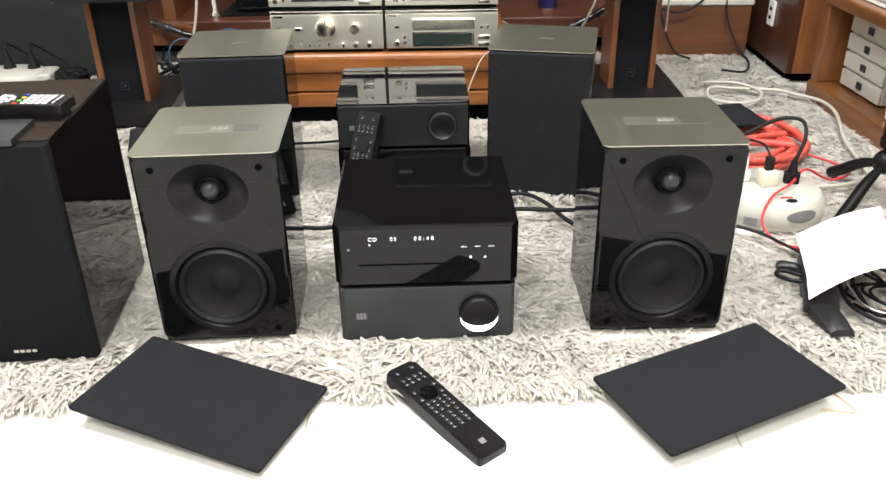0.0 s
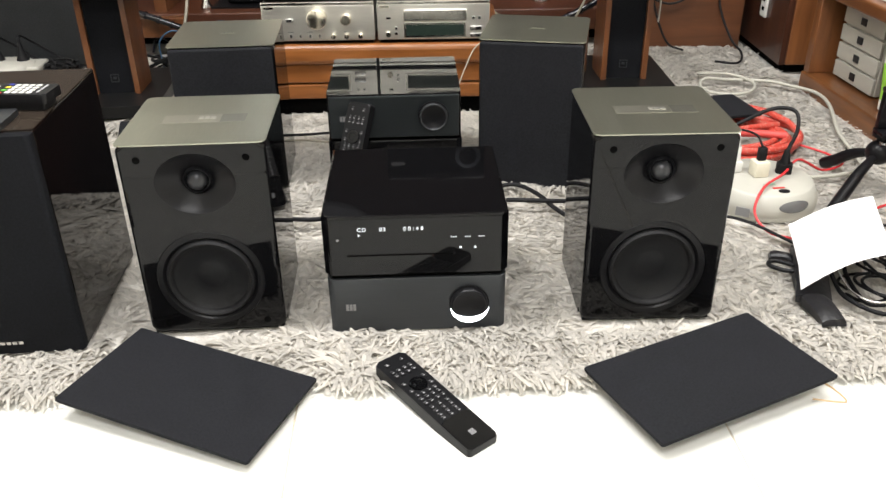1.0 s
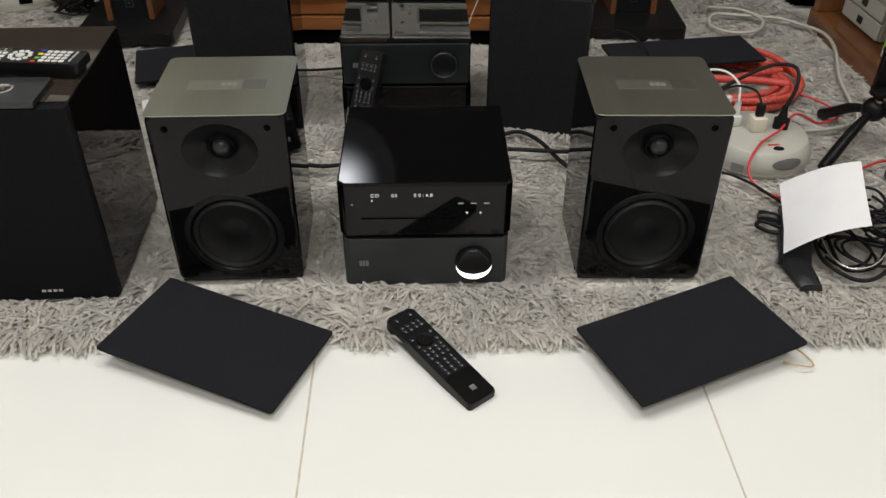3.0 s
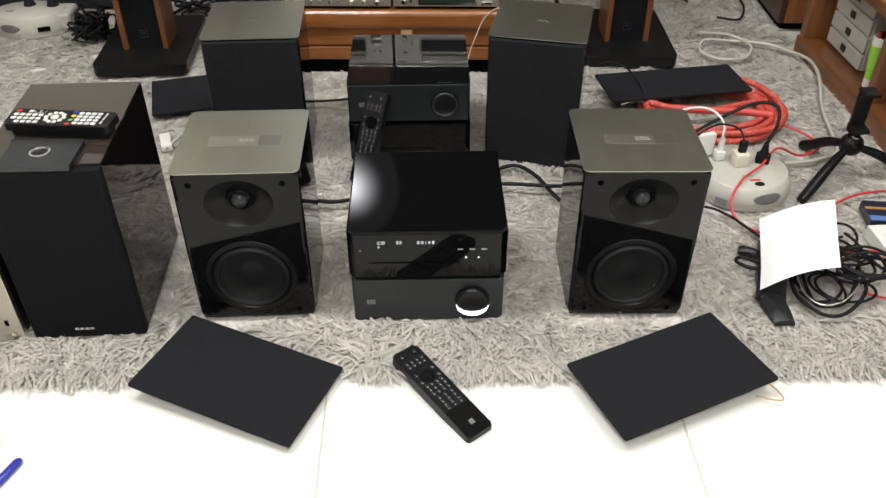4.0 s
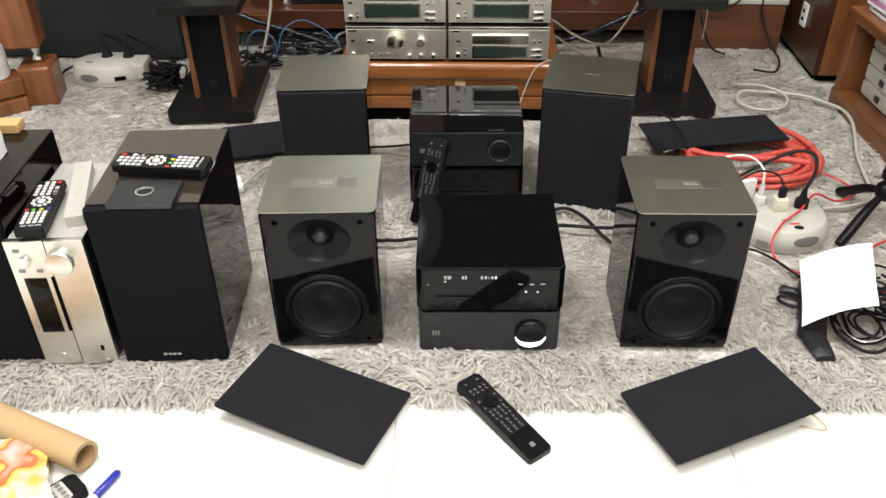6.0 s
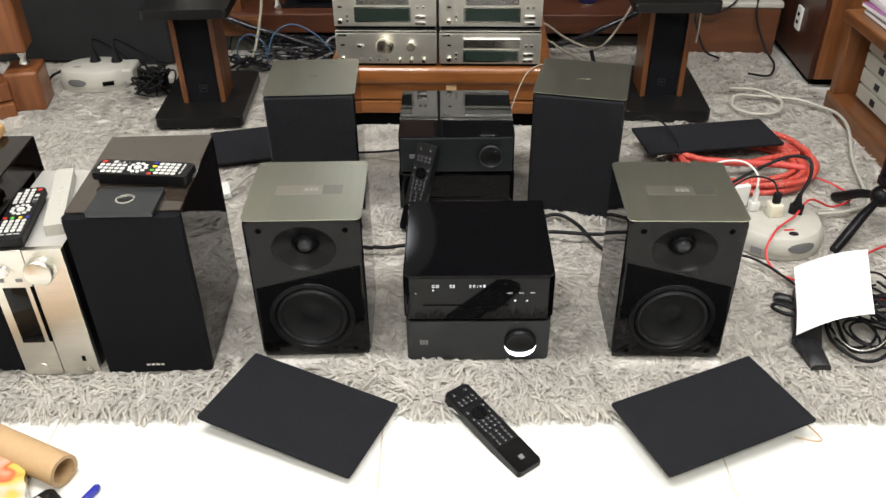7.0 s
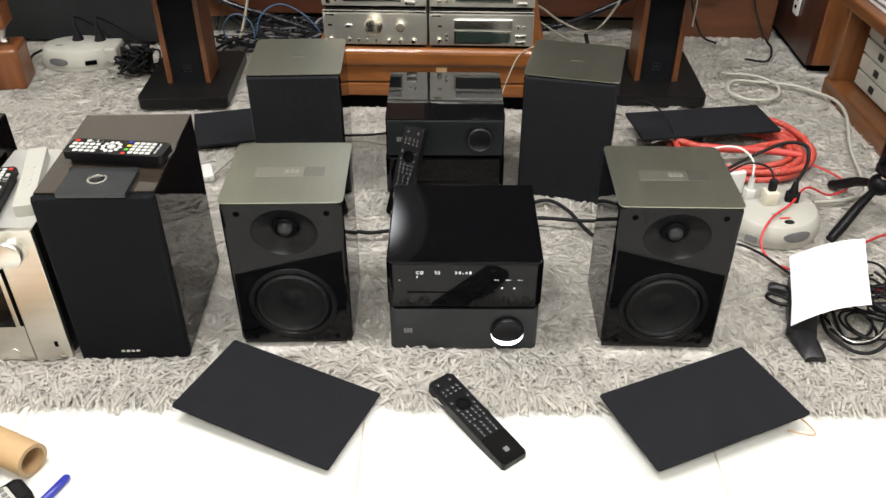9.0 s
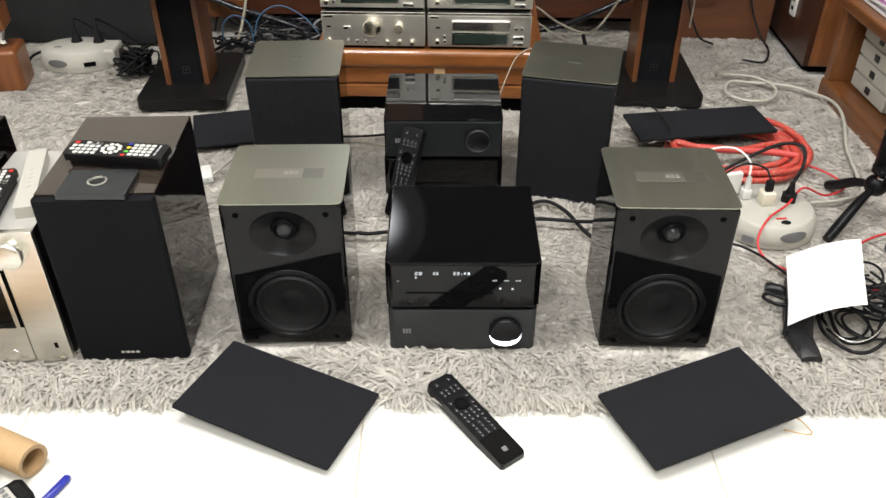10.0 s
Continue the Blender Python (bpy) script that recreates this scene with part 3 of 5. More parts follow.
r = thing("receiver", -0.7245, 0.943, ZR - 0.002, 3.5, "upright silver receiver with brushed aluminium front and round volume knob", "receiver")
# Black here paints in the shade between the receiver and the brown speaker
part("case", box(-0.0605, 0.0605, 0.012, 0.262, 0.0, 0.258, 0.002), M_BLACKWOOD, r, "steel case coloured black for its shaded side")
part("lid", box(-0.061, 0.061, 0.0115, 0.262, 0.2585, 0.2605, 0.0008), M_SILVERCASE, r, "silver painted lid")
part("front_panel", box(-0.064, 0.0005, 0.0, 0.011, 0.0, 0.263, 0.0015), M_ALU, r, "brushed aluminium panel")
part("front_panel", box(0.0015, 0.064, 0.0, 0.011, 0.0, 0.263, 0.0015), M_ALU, r, "brushed aluminium panel")
part("display", box(-0.049, -0.012, -0.0008, 0.002, 0.074, 0.190), M_GLOSS, r, "tall dark display window")
part("disc_slot", box(-0.004, 0.0005, -0.0012, 0.002, 0.076, 0.192), M_HOLE, r)
kn = part("volume_knob", lathe([(0.0235, 0.0), (0.0235, -0.014), (0.0215, -0.017), (0.019, -0.0155), (0, -0.0155)], 0.024, 0.227, 40), M_ALU, r, "large aluminium volume knob")
part("small_knob", lathe([(0.0100, 0), (0.0095, -0.006), (0, -0.007)], -0.037, 0.224, 24), M_SILVER, r)
for bx, bz in ((-0.046, 0.245), (-0.018, 0.205), (-0.047, 0.205)):
    part("button", box(bx - 0.005, bx + 0.005, -0.0015, 0.001, bz - 0.003, bz + 0.003), M_GREYP, r)
part("usb_port", box(0.040, 0.046, -0.0008, 0.001, 0.030, 0.041), M_HOLE, r)
part("headphone_jack", lathe([(0.0050, -0.0008), (0.0035, -0.0012), (0.0028, 0.0)], 0.047, 0.012, 16), M_GOLD, r)
part("power_button", lathe([(0.0085, -0.0003), (0.008, -0.0018), (0, -0.0018)], -0.030, 0.018, 20), M_ALU, r)

w = thing("white_remote", -0.715, 1.082, 0.2765, 107.0, "slim white remote control lying on silver receiver", "remote control")
part("body", prism(rrect(-0.096, 0.096, -0.0150, 0.0150, 0.003), 0, 0.020, 0.002), M_CREAM, w)
for k in range(5):
    part("button", lathe([(0.004, 0.020), (0.0035, 0.0208), (0, 0.0208)], -0.03 + k * 0.014, 0, 12, axis="z"), M_CREAM, w)
button_remote(-0.755, 1.022, 0.2805, 0, 0, 280.0, "black remote control with white keys on silver receiver")


# ---- wooden platform and silver component stacks ----
pf = thing("wooden_platform", -0.105, 1.912, 0.0, 0, "orange-brown varnished wooden platform under silver components", "platform")
part("top_board", box(-0.29, 0.29, 0.0, 0.42, 0.135, 0.182, 0.012, 3), M_WOOD, pf, "thick moulded wooden top board")
part("front_board", box(-0.28, 0.28, 0.012, 0.40, 0.090, 0.1345, 0.003), M_WOOD, pf)
part("drawer_front", box(-0.28, 0.28, 0.010, 0.40, 0.052, 0.086, 0.003), M_WOOD, pf)
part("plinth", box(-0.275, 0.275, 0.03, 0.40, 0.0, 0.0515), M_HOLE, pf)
part("tag", box(0.015, 0.042, 0.006, 0.0115, 0.120, 0.134), M_CARD, pf)


def component(x, y, z, kind_, label, shift=0.0):
    t = thing("hifi_component", x, y, z, 0.0, label, "hifi component", "silver hifi components")
    w, h, d = 0.1285, 0.096, 0.26
    part("case", box(-w + 0.002, w - 0.002, 0.008, d, 0.006, h - 0.002, 0.002), M_SILVERCASE, t)
    part("front_panel", box(-w, w, 0.0, 0.0075, 0.007, h - 0.009, 0.0015), M_CHAMP, t, "champagne brushed aluminium front")
    part("top_lip", box(-w, w, -0.0012, 0.0075, h - 0.0086, h - 0.001, 0.0018), M_LIP, t, "bright polished upper lip")
    # Solid near-black box paints the shade between the feet
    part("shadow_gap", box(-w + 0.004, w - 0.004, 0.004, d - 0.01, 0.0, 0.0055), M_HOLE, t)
    for fx in (-0.09, 0.09):
        part("foot", lathe([(0.012, 0.0), (0.012, 0.006)], fx, 0.03, 14, axis="z"), M_MATTE, t)

    def knob(x, z, r, l=0.014):
        kn = part("knob", lathe([(r, 0), (r * 0.97, -l), (r * 0.85, -l - 0.002), (0, -l - 0.0015)], x + shift, z, 28), M_GOLD, t, "round champagne knob")
        if r > 0.01:
            part("pointer", box(x + shift - 0.0008, x + shift + 0.0008, -l - 0.0024, -l - 0.0012, z + r * 0.45, z + r * 0.85), M_GUN, kn)

    def block(name, x0, x1, y0, z0, z1, m, bevel=0.0, label=""):
        return part(name, box(x0 + shift, x1 + shift, y0, 0, z0, z1, bevel), m, t, label)

    part("badge", box(-0.122, -0.100, -0.0008, 0, h - 0.0165, h - 0.0115), M_GOLD, t)
    block("sensor", -0.112, -0.102, -0.0008, 0.054, 0.058, M_HOLE)
    knob(-0.108, 0.020, 0.0065, 0.006)
    if kind_ == "amp":
        knob(0.002, 0.058, 0.0235, 0.016)
        knob(0.068, 0.056, 0.0125)
        for kx in (0.038, 0.068, 0.100):
            knob(kx, 0.018, 0.006, 0.009)
        for kx in (-0.060, -0.038, -0.016, 0.006):
            block("switch", kx - 0.002, kx + 0.002, -0.004, 0.015, 0.022, M_SILVER)
        block("power_switch", -0.070, -0.052, -0.004, 0.050, 0.058, M_SILVER, 0.001)
        for kx in (-0.060, -0.016, 0.068):
            block("print_line", kx - 0.006, kx + 0.006, -0.0003, 0.0265, 0.0275, M_GREYP)
    else:
        lcd_z = (0.016, 0.042) if kind_ == "disc" else (0.022, 0.054)
        if kind_ == "disc":
            block("tray", -0.072, 0.072, -0.006, 0.050, 0.075, M_LIP, 0.002, "bright disc tray")
        else:
            block("tray", -0.066, 0.066, -0.004, 0.062, 0.080, M_SILVER, 0.002)
        block("window_frame", -0.072, 0.070, -0.0016, lcd_z[0] - 0.004, lcd_z[1] + 0.003, M_LIP)
        block("display", -0.067, 0.065, -0.0022, lcd_z[0], lcd_z[1] - 0.001, M_LCD, 0.0, "dark green display window")
        for kz in (0.016, 0.032):
            block("button", 0.080, 0.106, -0.004, kz - 0.005, kz + 0.004, M_SILVER, 0.001)
        for kx in (0.084, 0.098):
            block("button", kx, kx + 0.006, -0.002, 0.052, 0.058, M_SILVER)
        block("button", -0.093, -0.087, -0.002, 0.030, 0.036, M_SILVER)
        block("button", -0.093, -0.087, -0.002, 0.018, 0.024, M_SILVER)
    return t


component(-0.2415, 1.926, 0.183, "amp", "champagne silver amplifier with large round knob, on wooden platform", -0.0045)
component(0.0215, 1.926, 0.183, "disc", "champagne silver disc player with bright tray, on wooden platform", 0.0045)
component(-0.2415, 1.926, 0.281, "tape", "champagne silver component with display, stacked on amplifier", -0.0045)
component(0.0215, 1.926, 0.281, "tape", "champagne silver component with display, stacked on disc player", 0.0045)

# Three invented cases above the stacks, there only for the lacquer tops to mirror
bx3 = thing("added_case", -0.2415, 1.945, 0.379, 0, "bronze-brown case added out of view, mirrored in glossy top", "case")
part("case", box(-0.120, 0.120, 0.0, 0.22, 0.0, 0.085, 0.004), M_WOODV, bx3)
bx4 = thing("added_component", 0.0215, 1.945, 0.379, 0, "glossy black component added out of view, mirrored in glossy top", "hifi component")
part("case", box(-0.122, 0.122, 0.006, 0.24, 0.0, 0.080, 0.003), M_SATIN, bx4)
part("front_panel", box(-0.124, 0.124, 0.0, 0.0055, 0.002, 0.079, 0.002), M_GLOSS, bx4)
part("badge", box(-0.020, 0.020, -0.0008, 0.0, 0.050, 0.056), M_SILVER, bx4)

bx5 = thing("added_component", 0.0215, 1.950, 0.459, 0, "black component with ringed knob added out of view, mirrored in player top", "hifi component")
part("case", box(-0.120, 0.120, 0.006, 0.23, 0.0, 0.110, 0.003), M_SATIN, bx5)
part("front_panel", box(-0.122, 0.122, 0.0, 0.0055, 0.002, 0.109, 0.002), M_GLOSS, bx5)
kn5 = part("knob", lathe([(0.022, 0.0), (0.021, -0.012), (0.0, -0.012)], 0.080, 0.048, 28), M_GLOSS, bx5)
part("rim_ring", lathe([(0.032, 0.0), (0.031, -0.004), (0.023, -0.005), (0.0225, 0.0)], 0.080, 0.048, 32), M_GUN, kn5)
part("badge", box(-0.112, -0.078, -0.0008, 0.0, 0.064, 0.071), M_GREYP, bx5)


# ---- speaker stands ----
def speaker_stand(x, y, rz, label):
    t = thing("speaker_stand", x, y, 0.012, rz, label, "speaker stand", "wooden speaker stands")
    part("base", prism(rrect(-0.116, 0.117, -0.101, 0.215, 0.014), 0.010, 0.038, 0.004), M_BLACKWOOD, t, "black painted base board")
    for s in (-1, 1):
        bm = bmesh.new()
        prism([(s * 0.044, -0.004), (s * 0.057, -0.006), (s * 0.060, 0.100), (s * 0.044, 0.100)], 0.038, 0.290, bm=bm)
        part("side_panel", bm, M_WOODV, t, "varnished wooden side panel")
    part("front_panel", box(-0.0435, 0.0435, 0.006, 0.096, 0.038, 0.290), M_DARKCLOTH, t, "black inset front panel")
    for px, pz, pw, ph in ((-0.001, 0.066, 0.020, 0.002), (-0.001, 0.084, 0.020, 0.002), (-0.010, 0.075, 0.002, 0.016), (0.008, 0.075, 0.002, 0.016), (-0.001, 0.076, 0.008, 0.006)):
        part("emblem", box(px - pw / 2, px + pw / 2, 0.0045, 0.006, pz - ph / 2, pz + ph / 2), M_GUN, t)
    part("top_plate", prism(rrect(-0.11, 0.11, -0.06, 0.20, 0.012), 0.290, 0.315, 0.004), M_BLACKWOOD, t, "black top board")
    return t


speaker_stand(-0.757, 1.990, 4.0, "black and orange-wood speaker stand beside white surge strip")
speaker_stand(0.496, 2.050, 0.5, "black and orange-wood speaker stand behind red cable coil")

M_DEEPWOOD = wood("deep_red_wood", (0.028, 0.010, 0.006), (0.065, 0.022, 0.011), 0.35, stretch=(9, 9, 1), scale=5)
# ---- right-hand shelf, chest, cupboard ----
cb = thing("low_shelf_unit", 0.958, 2.085, 0.0, 3.5, "reddish-brown wooden low shelf unit with open compartments", "shelf unit")
part("base_board", box(0.0, 0.42, -0.95, 0.0, 0.0, 0.055, 0.004), M_REDWOODY, cb)
part("end_panel", box(0.006, 0.42, -0.030, -0.002, 0.0555, 0.250, 0.002), M_REDWOOD, cb)
part("divider", box(0.012, 0.42, -0.395, -0.370, 0.0555, 0.250, 0.002), M_REDWOOD, cb)
part("end_panel", box(0.006, 0.42, -0.945, -0.918, 0.0555, 0.250, 0.002), M_REDWOOD, cb)
part("back_panel", box(0.4205, 0.435, -0.95, 0.0, 0.0, 0.250), M_REDWOOD, cb)
part("top_board", box(-0.004, 0.44, -0.955, 0.008, 0.2505, 0.280, 0.005), M_REDWOODY, cb)

bp = thing("wooden_chest", 0.56, 2.448, 0.0, -2.0, "reddish-brown wooden chest behind the shaggy rug", "chest")
part("body", box(0.0, 0.355, 0.0, 0.26, 0.0, 0.165, 0.003), M_CHESTWOOD, bp)
part("lid", box(-0.004, 0.359, -0.005, 0.265, 0.1655, 0.183, 0.004), M_CREAM, bp, "pale worn top edge")
sp = thing("side_cupboard", 0.952, 2.215, 0.0, 0.0, "dark reddish wooden cupboard standing on black plinth", "cupboard")
part("side_panel", box(0.0, 0.016, 0.0, 0.52, 0.030, 0.90), M_DEEPWOOD, sp, "dark varnished side panel")
part("front_panel", box(0.0165, 0.45, -0.004, 0.02, 0.030, 0.90, 0.003), M_REDWOOD, sp, "orange-brown front panel")
part("plinth", box(0.02, 0.44, 0.03, 0.50, 0.0, 0.0295), M_HOLE, sp)
sk = thing("socket_plate", 0.9515, 2.372, 0.158, 0.0, "white plastic socket plate on cupboard side", "socket")
part("plate", box(-0.007, 0.0, -0.020, 0.020, -0.034, 0.034, 0.002), M_WHITE, sk)
for pz in (-0.012, 0.012):
    part("socket_hole", box(-0.0078, -0.007, -0.008, 0.008, pz - 0.005, pz + 0.005), M_HOLE, sk)


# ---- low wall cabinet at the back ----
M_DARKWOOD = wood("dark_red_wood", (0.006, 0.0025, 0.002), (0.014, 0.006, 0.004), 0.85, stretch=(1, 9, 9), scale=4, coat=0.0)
tv = thing("wall_cabinet", 0.0, 2.48, 0.0, 0, "tall dark red-brown wall cabinet with low front board", "cabinet")
part("base_board", box(-0.93, 0.545, 0.0, 0.38, 0.075, 0.130, 0.004), M_REDWOODX, tv, "thick red-brown base board")
part("front_edge", box(-0.93, 0.545, -0.012, -0.0005, 0.070, 0.132, 0.004), M_REDWOODX, tv)
# Near-black box stands in for the shade under the base board
part("recess", box(-0.92, 0.53, 0.16, 0.37, 0.0, 0.0745), M_HOLE, tv)
# Mostly unseen; its darkness and left end shape what the lacquer tops mirror
part("back_panel", box(-1.0, 1.6, 0.383, 0.40, 0.0, 2.3), M_DARKWOOD, tv, "dark wooden back panel, near-black to darken the mirrored tops")
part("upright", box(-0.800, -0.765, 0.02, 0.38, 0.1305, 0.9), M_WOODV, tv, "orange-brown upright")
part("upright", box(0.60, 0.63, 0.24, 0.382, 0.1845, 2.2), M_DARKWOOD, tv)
part("shelf_block", box(-0.84, -0.70, -0.05, -0.0125, 0.072, 0.128, 0.003), M_WOODV, tv, "short orange-brown block")

# Added glowing disc: stands in for a lit patch of wall mirrored below
wl = thing("wall_glow", -0.385, 2.858, 1.34, 0, "round glowing disc added for light on the wall, mirrored in player top", "lamp")
M_WALLGLOW = mat("painted_wall_glow", (0.10, 0.10, 0.11), 0.5, emit=1.0)
nt = M_WALLGLOW.node_tree
nt.nodes["Principled BSDF"].inputs["Emission Color"].default_value = (0.93, 0.96, 1.0, 1)
# light falloff put into the emission: brightest in the middle, fading towards the rim
grad = nt.nodes.new("ShaderNodeTexGradient")
grad.gradient_type = "SPHERICAL"
near = nt.nodes.new("ShaderNodeMapping")
near.inputs["Scale"].default_value = (6.2, 6.2, 5.0)
nt.links.new(next(n for n in nt.nodes if n.type == "TEX_COORD").outputs["Object"], near.inputs["Vector"])
nt.links.new(near.outputs[0], grad.inputs["Vector"])
fade = nt.nodes.new("ShaderNodeMath")
fade.operation, fade.inputs[1].default_value = "POWER", 2.6
nt.links.new(grad.outputs["Fac"], fade.inputs[0])
gain = nt.nodes.new("ShaderNodeMath")
gain.operation, gain.inputs[1].default_value = "MULTIPLY", 52.0
nt.links.new(fade.outputs[0], gain.inputs[0])
nt.links.new(gain.outputs[0], nt.nodes["Principled BSDF"].inputs["Emission Strength"])
part("shade", lathe([(0.215, 0.0), (0.205, -0.010), (0.16, -0.022), (0.09, -0.030), (0.0, -0.033)], 0, 0, 40, 1.0, 1.3), M_WALLGLOW, wl, "wide disc with painted glow, brightest in the middle")

bb = thing("black_box", -0.50, 2.56, 0.1305, 0, "glossy black box standing in the wall cabinet", "box")
part("case", box(-0.10, 0.11, 0.0, 0.25, 0.006, 0.16, 0.012, 3), M_GLOSS, bb)
part("shelf_glass", box(-0.14, 0.13, -0.03, 0.26, 0.0, 0.005), M_SATIN, bb)
bt = thing("glass_bottle", -0.655, 2.53, 0.1305, 0, "slim clear glass bottle standing on cabinet board", "bottle")
part("glass", lathe([(0.0, 0.0), (0.016, 0.001), (0.018, 0.008), (0.010, 0.02), (0.010, 0.10), (0.016, 0.14), (0.016, 0.22)], 0, 0, 20, axis="z"), M_SILVER, bt)
cn = thing("drink_can", 0.345, 2.585, 0.1305, 0, "dark blue and white drink can on cabinet board", "can")
part("body", lathe([(0.0, 0.003), (0.022, 0.0), (0.026, 0.004), (0.030, 0.012), (0.030, 0.10), (0.026, 0.112), (0.0, 0.110)], 0, 0, 28, axis="z"), mat("blue_can", (0.02, 0.018, 0.10), 0.3, metal=0.4), cn)
part("label_band", lathe([(0.0303, 0.045), (0.0303, 0.075)], 0, 0, 28, axis="z"), M_WHITE, cn)
part("rim", lathe([(0.026, 0.0), (0.0275, 0.002), (0.027, 0.005)], 0, 0, 28, axis="z"), M_SILVER, cn)

big = thing("subwoofer", -1.31, 2.34, 0.010, -1.0, "large black cloth-covered speaker behind white surge strip", "subwoofer")
part("cabinet", box(-0.36, 0.36, 0.02, 0.13, 0.0, 0.86, 0.006), M_BLACKWOOD, big)
part("grille", box(-0.355, 0.355, 0.0, 0.0195, 0.01, 0.85, 0.006), mat("worn_grey_cloth", (0.019, 0.0205, 0.0215), 0.85, grain=(260, 0.7), stain=(9, 0.5), bump=(900, 0.5), spec=0.2), big)


# ---- left wooden stand ----
M_STANDWOOD = wood("orange_stand_wood", (0.13, 0.043, 0.014), (0.235, 0.083, 0.028), 0.32, stretch=(9, 9, 1), scale=5)
ws = thing("wooden_stand", -1.28, 2.05, 0.0, 12.0, "red-brown wooden stand with glass shelf pins", "stand")
part("foot_block", box(-0.042, 0.050, -0.050, 0.06, 0.008, 0.125, 0.010, 3), M_STANDWOOD, ws)
part("post", box(-0.062, 0.036, -0.040, 0.05, 0.175, 0.55, 0.008, 3), M_STANDWOOD, ws)
part("shelf_pin", lathe([(0.008, 0.125), (0.014, 0.135), (0.007, 0.150), (0.013, 0.165), (0.010, 0.175)], 0.012, 0.0, 16, axis="z"), M_SILVER, ws, "clear and chrome shelf pin")
part("rail", box(-0.50, -0.050, -0.060, -0.010, 0.010, 0.050, 0.004), M_STANDWOOD, ws).matrix_basis = pose(0, 0, 0, 0, 0, 24)
part("rail", box(-0.50, -0.050, -0.045, 0.040, 0.054, 0.105, 0.004), M_STANDWOOD, ws).matrix_basis = pose(0, 0, 0, 0, 0, 24)
jar = thing("plastic_jar", -1.372, 1.985, 0.106, 0, "frosted plastic jar of sweets on wooden stand", "jar")
part("wall", lathe([(0.0, 0.0), (0.042, 0.0), (0.045, 0.004), (0.048, 0.09), (0.046, 0.09)], 0, 0, 24, axis="z"), mat("frosted_plastic", (0.62, 0.60, 0.60), 0.35, spec=0.4), jar)
for k in range(7):
    part("sweet", lathe([(0, 0.078), (0.012, 0.084), (0.012, 0.092), (0, 0.098)], 0.024 * math.cos(k * 0.9), 0.024 * math.sin(k * 0.9), 8, axis="z"), (M_RED, M_PRINT, M_BLUE)[k % 3], jar)


# ---- surge strips ----
def surge_strip(x, y, rz, label, rx, ry, h=0.046):
    t = thing("surge_strip", x, y, 0.016, rz, label, "surge strip", "white surge strips")
    part("body", lathe([(0.0, 0.0), (0.96, 0.0), (1.0, 0.006), (1.0, 0.020), (0.965, 0.030), (0.90, h - 0.004), (0.86, h - 0.001), (0.0, h)], 0, 0, 44, rx, ry, axis="z"), M_CREAM, t, "cream plastic rounded body")
    part("base_ring", lathe([(0.97, -0.004), (0.995, 0.0), (0.995, 0.006), (0.98, 0.008)], 0, 0, 44, rx, ry, axis="z"), M_CREAM, t)
    return t


us = surge_strip(0.630, 1.415, 0, "round cream surge strip with plugged-in adapters beside black speaker", 0.099, 0.098, 0.046)


def side_window(rx, ry, middle, spread):
    """An oval lens set flush in the sloping rim of a strip's body."""
    bm = bmesh.new()

    def place(s, t, out):
        a = radians(middle + spread * s)
        k, z = 0.972 - 0.030 * t, 0.0255 + 0.0105 * t
        return bm.verts.new(((rx * k + out) * math.cos(a), (ry * k + out) * math.sin(a), z + out * 0.5))

    rings = [[place(r * math.cos(2 * math.pi * i / 28), r * math.sin(2 * math.pi * i / 28), out) for i in range(28)] for r, out in ((1.0, 0.0), (0.97, 0.0022), (0.8, 0.0026), (0.4, 0.0028))]
    for a, c in zip(rings, rings[1:]):
        for i in range(28):
            bm.faces.new((a[i], a[(i + 1) % 28], c[(i + 1) % 28], c[i]))
    bm.faces.new(rings[-1])
    bmesh.ops.recalc_face_normals(bm, faces=bm.faces[:])
    return smooth(bm, 60)


M_LENS = mat("smoked_grey_lens", (0.13, 0.13, 0.13), 0.22, grain=(100, 0.06))
part("light_window", side_window(0.099, 0.098, -73, 18), M_LENS, us, "grey oval window")
part("button", lathe([(0.0, 0), (0.008, 0), (0.007, 0.002), (0, 0.002)], 0, 0, 16, 1.3, 0.8, axis="z"), M_MATTE, us).matrix_basis = pose(0.014, -0.068, 0.0455, 4, 0, 0)
part("badge", box(-0.010, 0.012, -0.0025, 0.0025, 0, 0.0006), M_RED, us).matrix_basis = pose(0.008, -0.054, 0.0458, 3, 0, 8)
part("badge", box(-0.010, 0.012, -0.003, 0.003, 0, 0.0006), mat("green_print", (0.22, 0.33, 0.24), 0.5), us).matrix_basis = pose(-0.004, -0.040, 0.0462, 0, 0, 8)
part("side_socket", box(-0.012, 0.012, -0.002, 0.0, -0.008, 0.008), M_GREYP, us).matrix_basis = pose(-0.060, -0.083, 0.014, 0, 0, -32)
ad = thing("usb_charger", 0.622, 1.418, 0.0615, 8, "white cube charger plugged into surge strip", "charger")
part("body", box(-0.014, 0.014, -0.012, 0.016, 0.0, 0.030, 0.003), mat("ivory_plastic", (0.72, 0.68, 0.55), 0.4), ad)
part("usb_plug", box(-0.008, 0.008, -0.005, 0.007, 0.0302, 0.056, 0.003), M_MATTE, ad, "black usb plug")
part("cable", sweep([(0, 0, 0.055), (-0.01, 0.02, 0.075), (-0.06, 0.02, 0.085), (-0.12, 0.0, 0.06), (-0.19, -0.02, 0.0), (-0.24, -0.03, -0.035)], 0.0022), M_MATTE, ad)
pb = thing("power_plug", 0.672, 1.430, 0.0615, -14, "black mains plug with looping cable in surge strip", "plug")
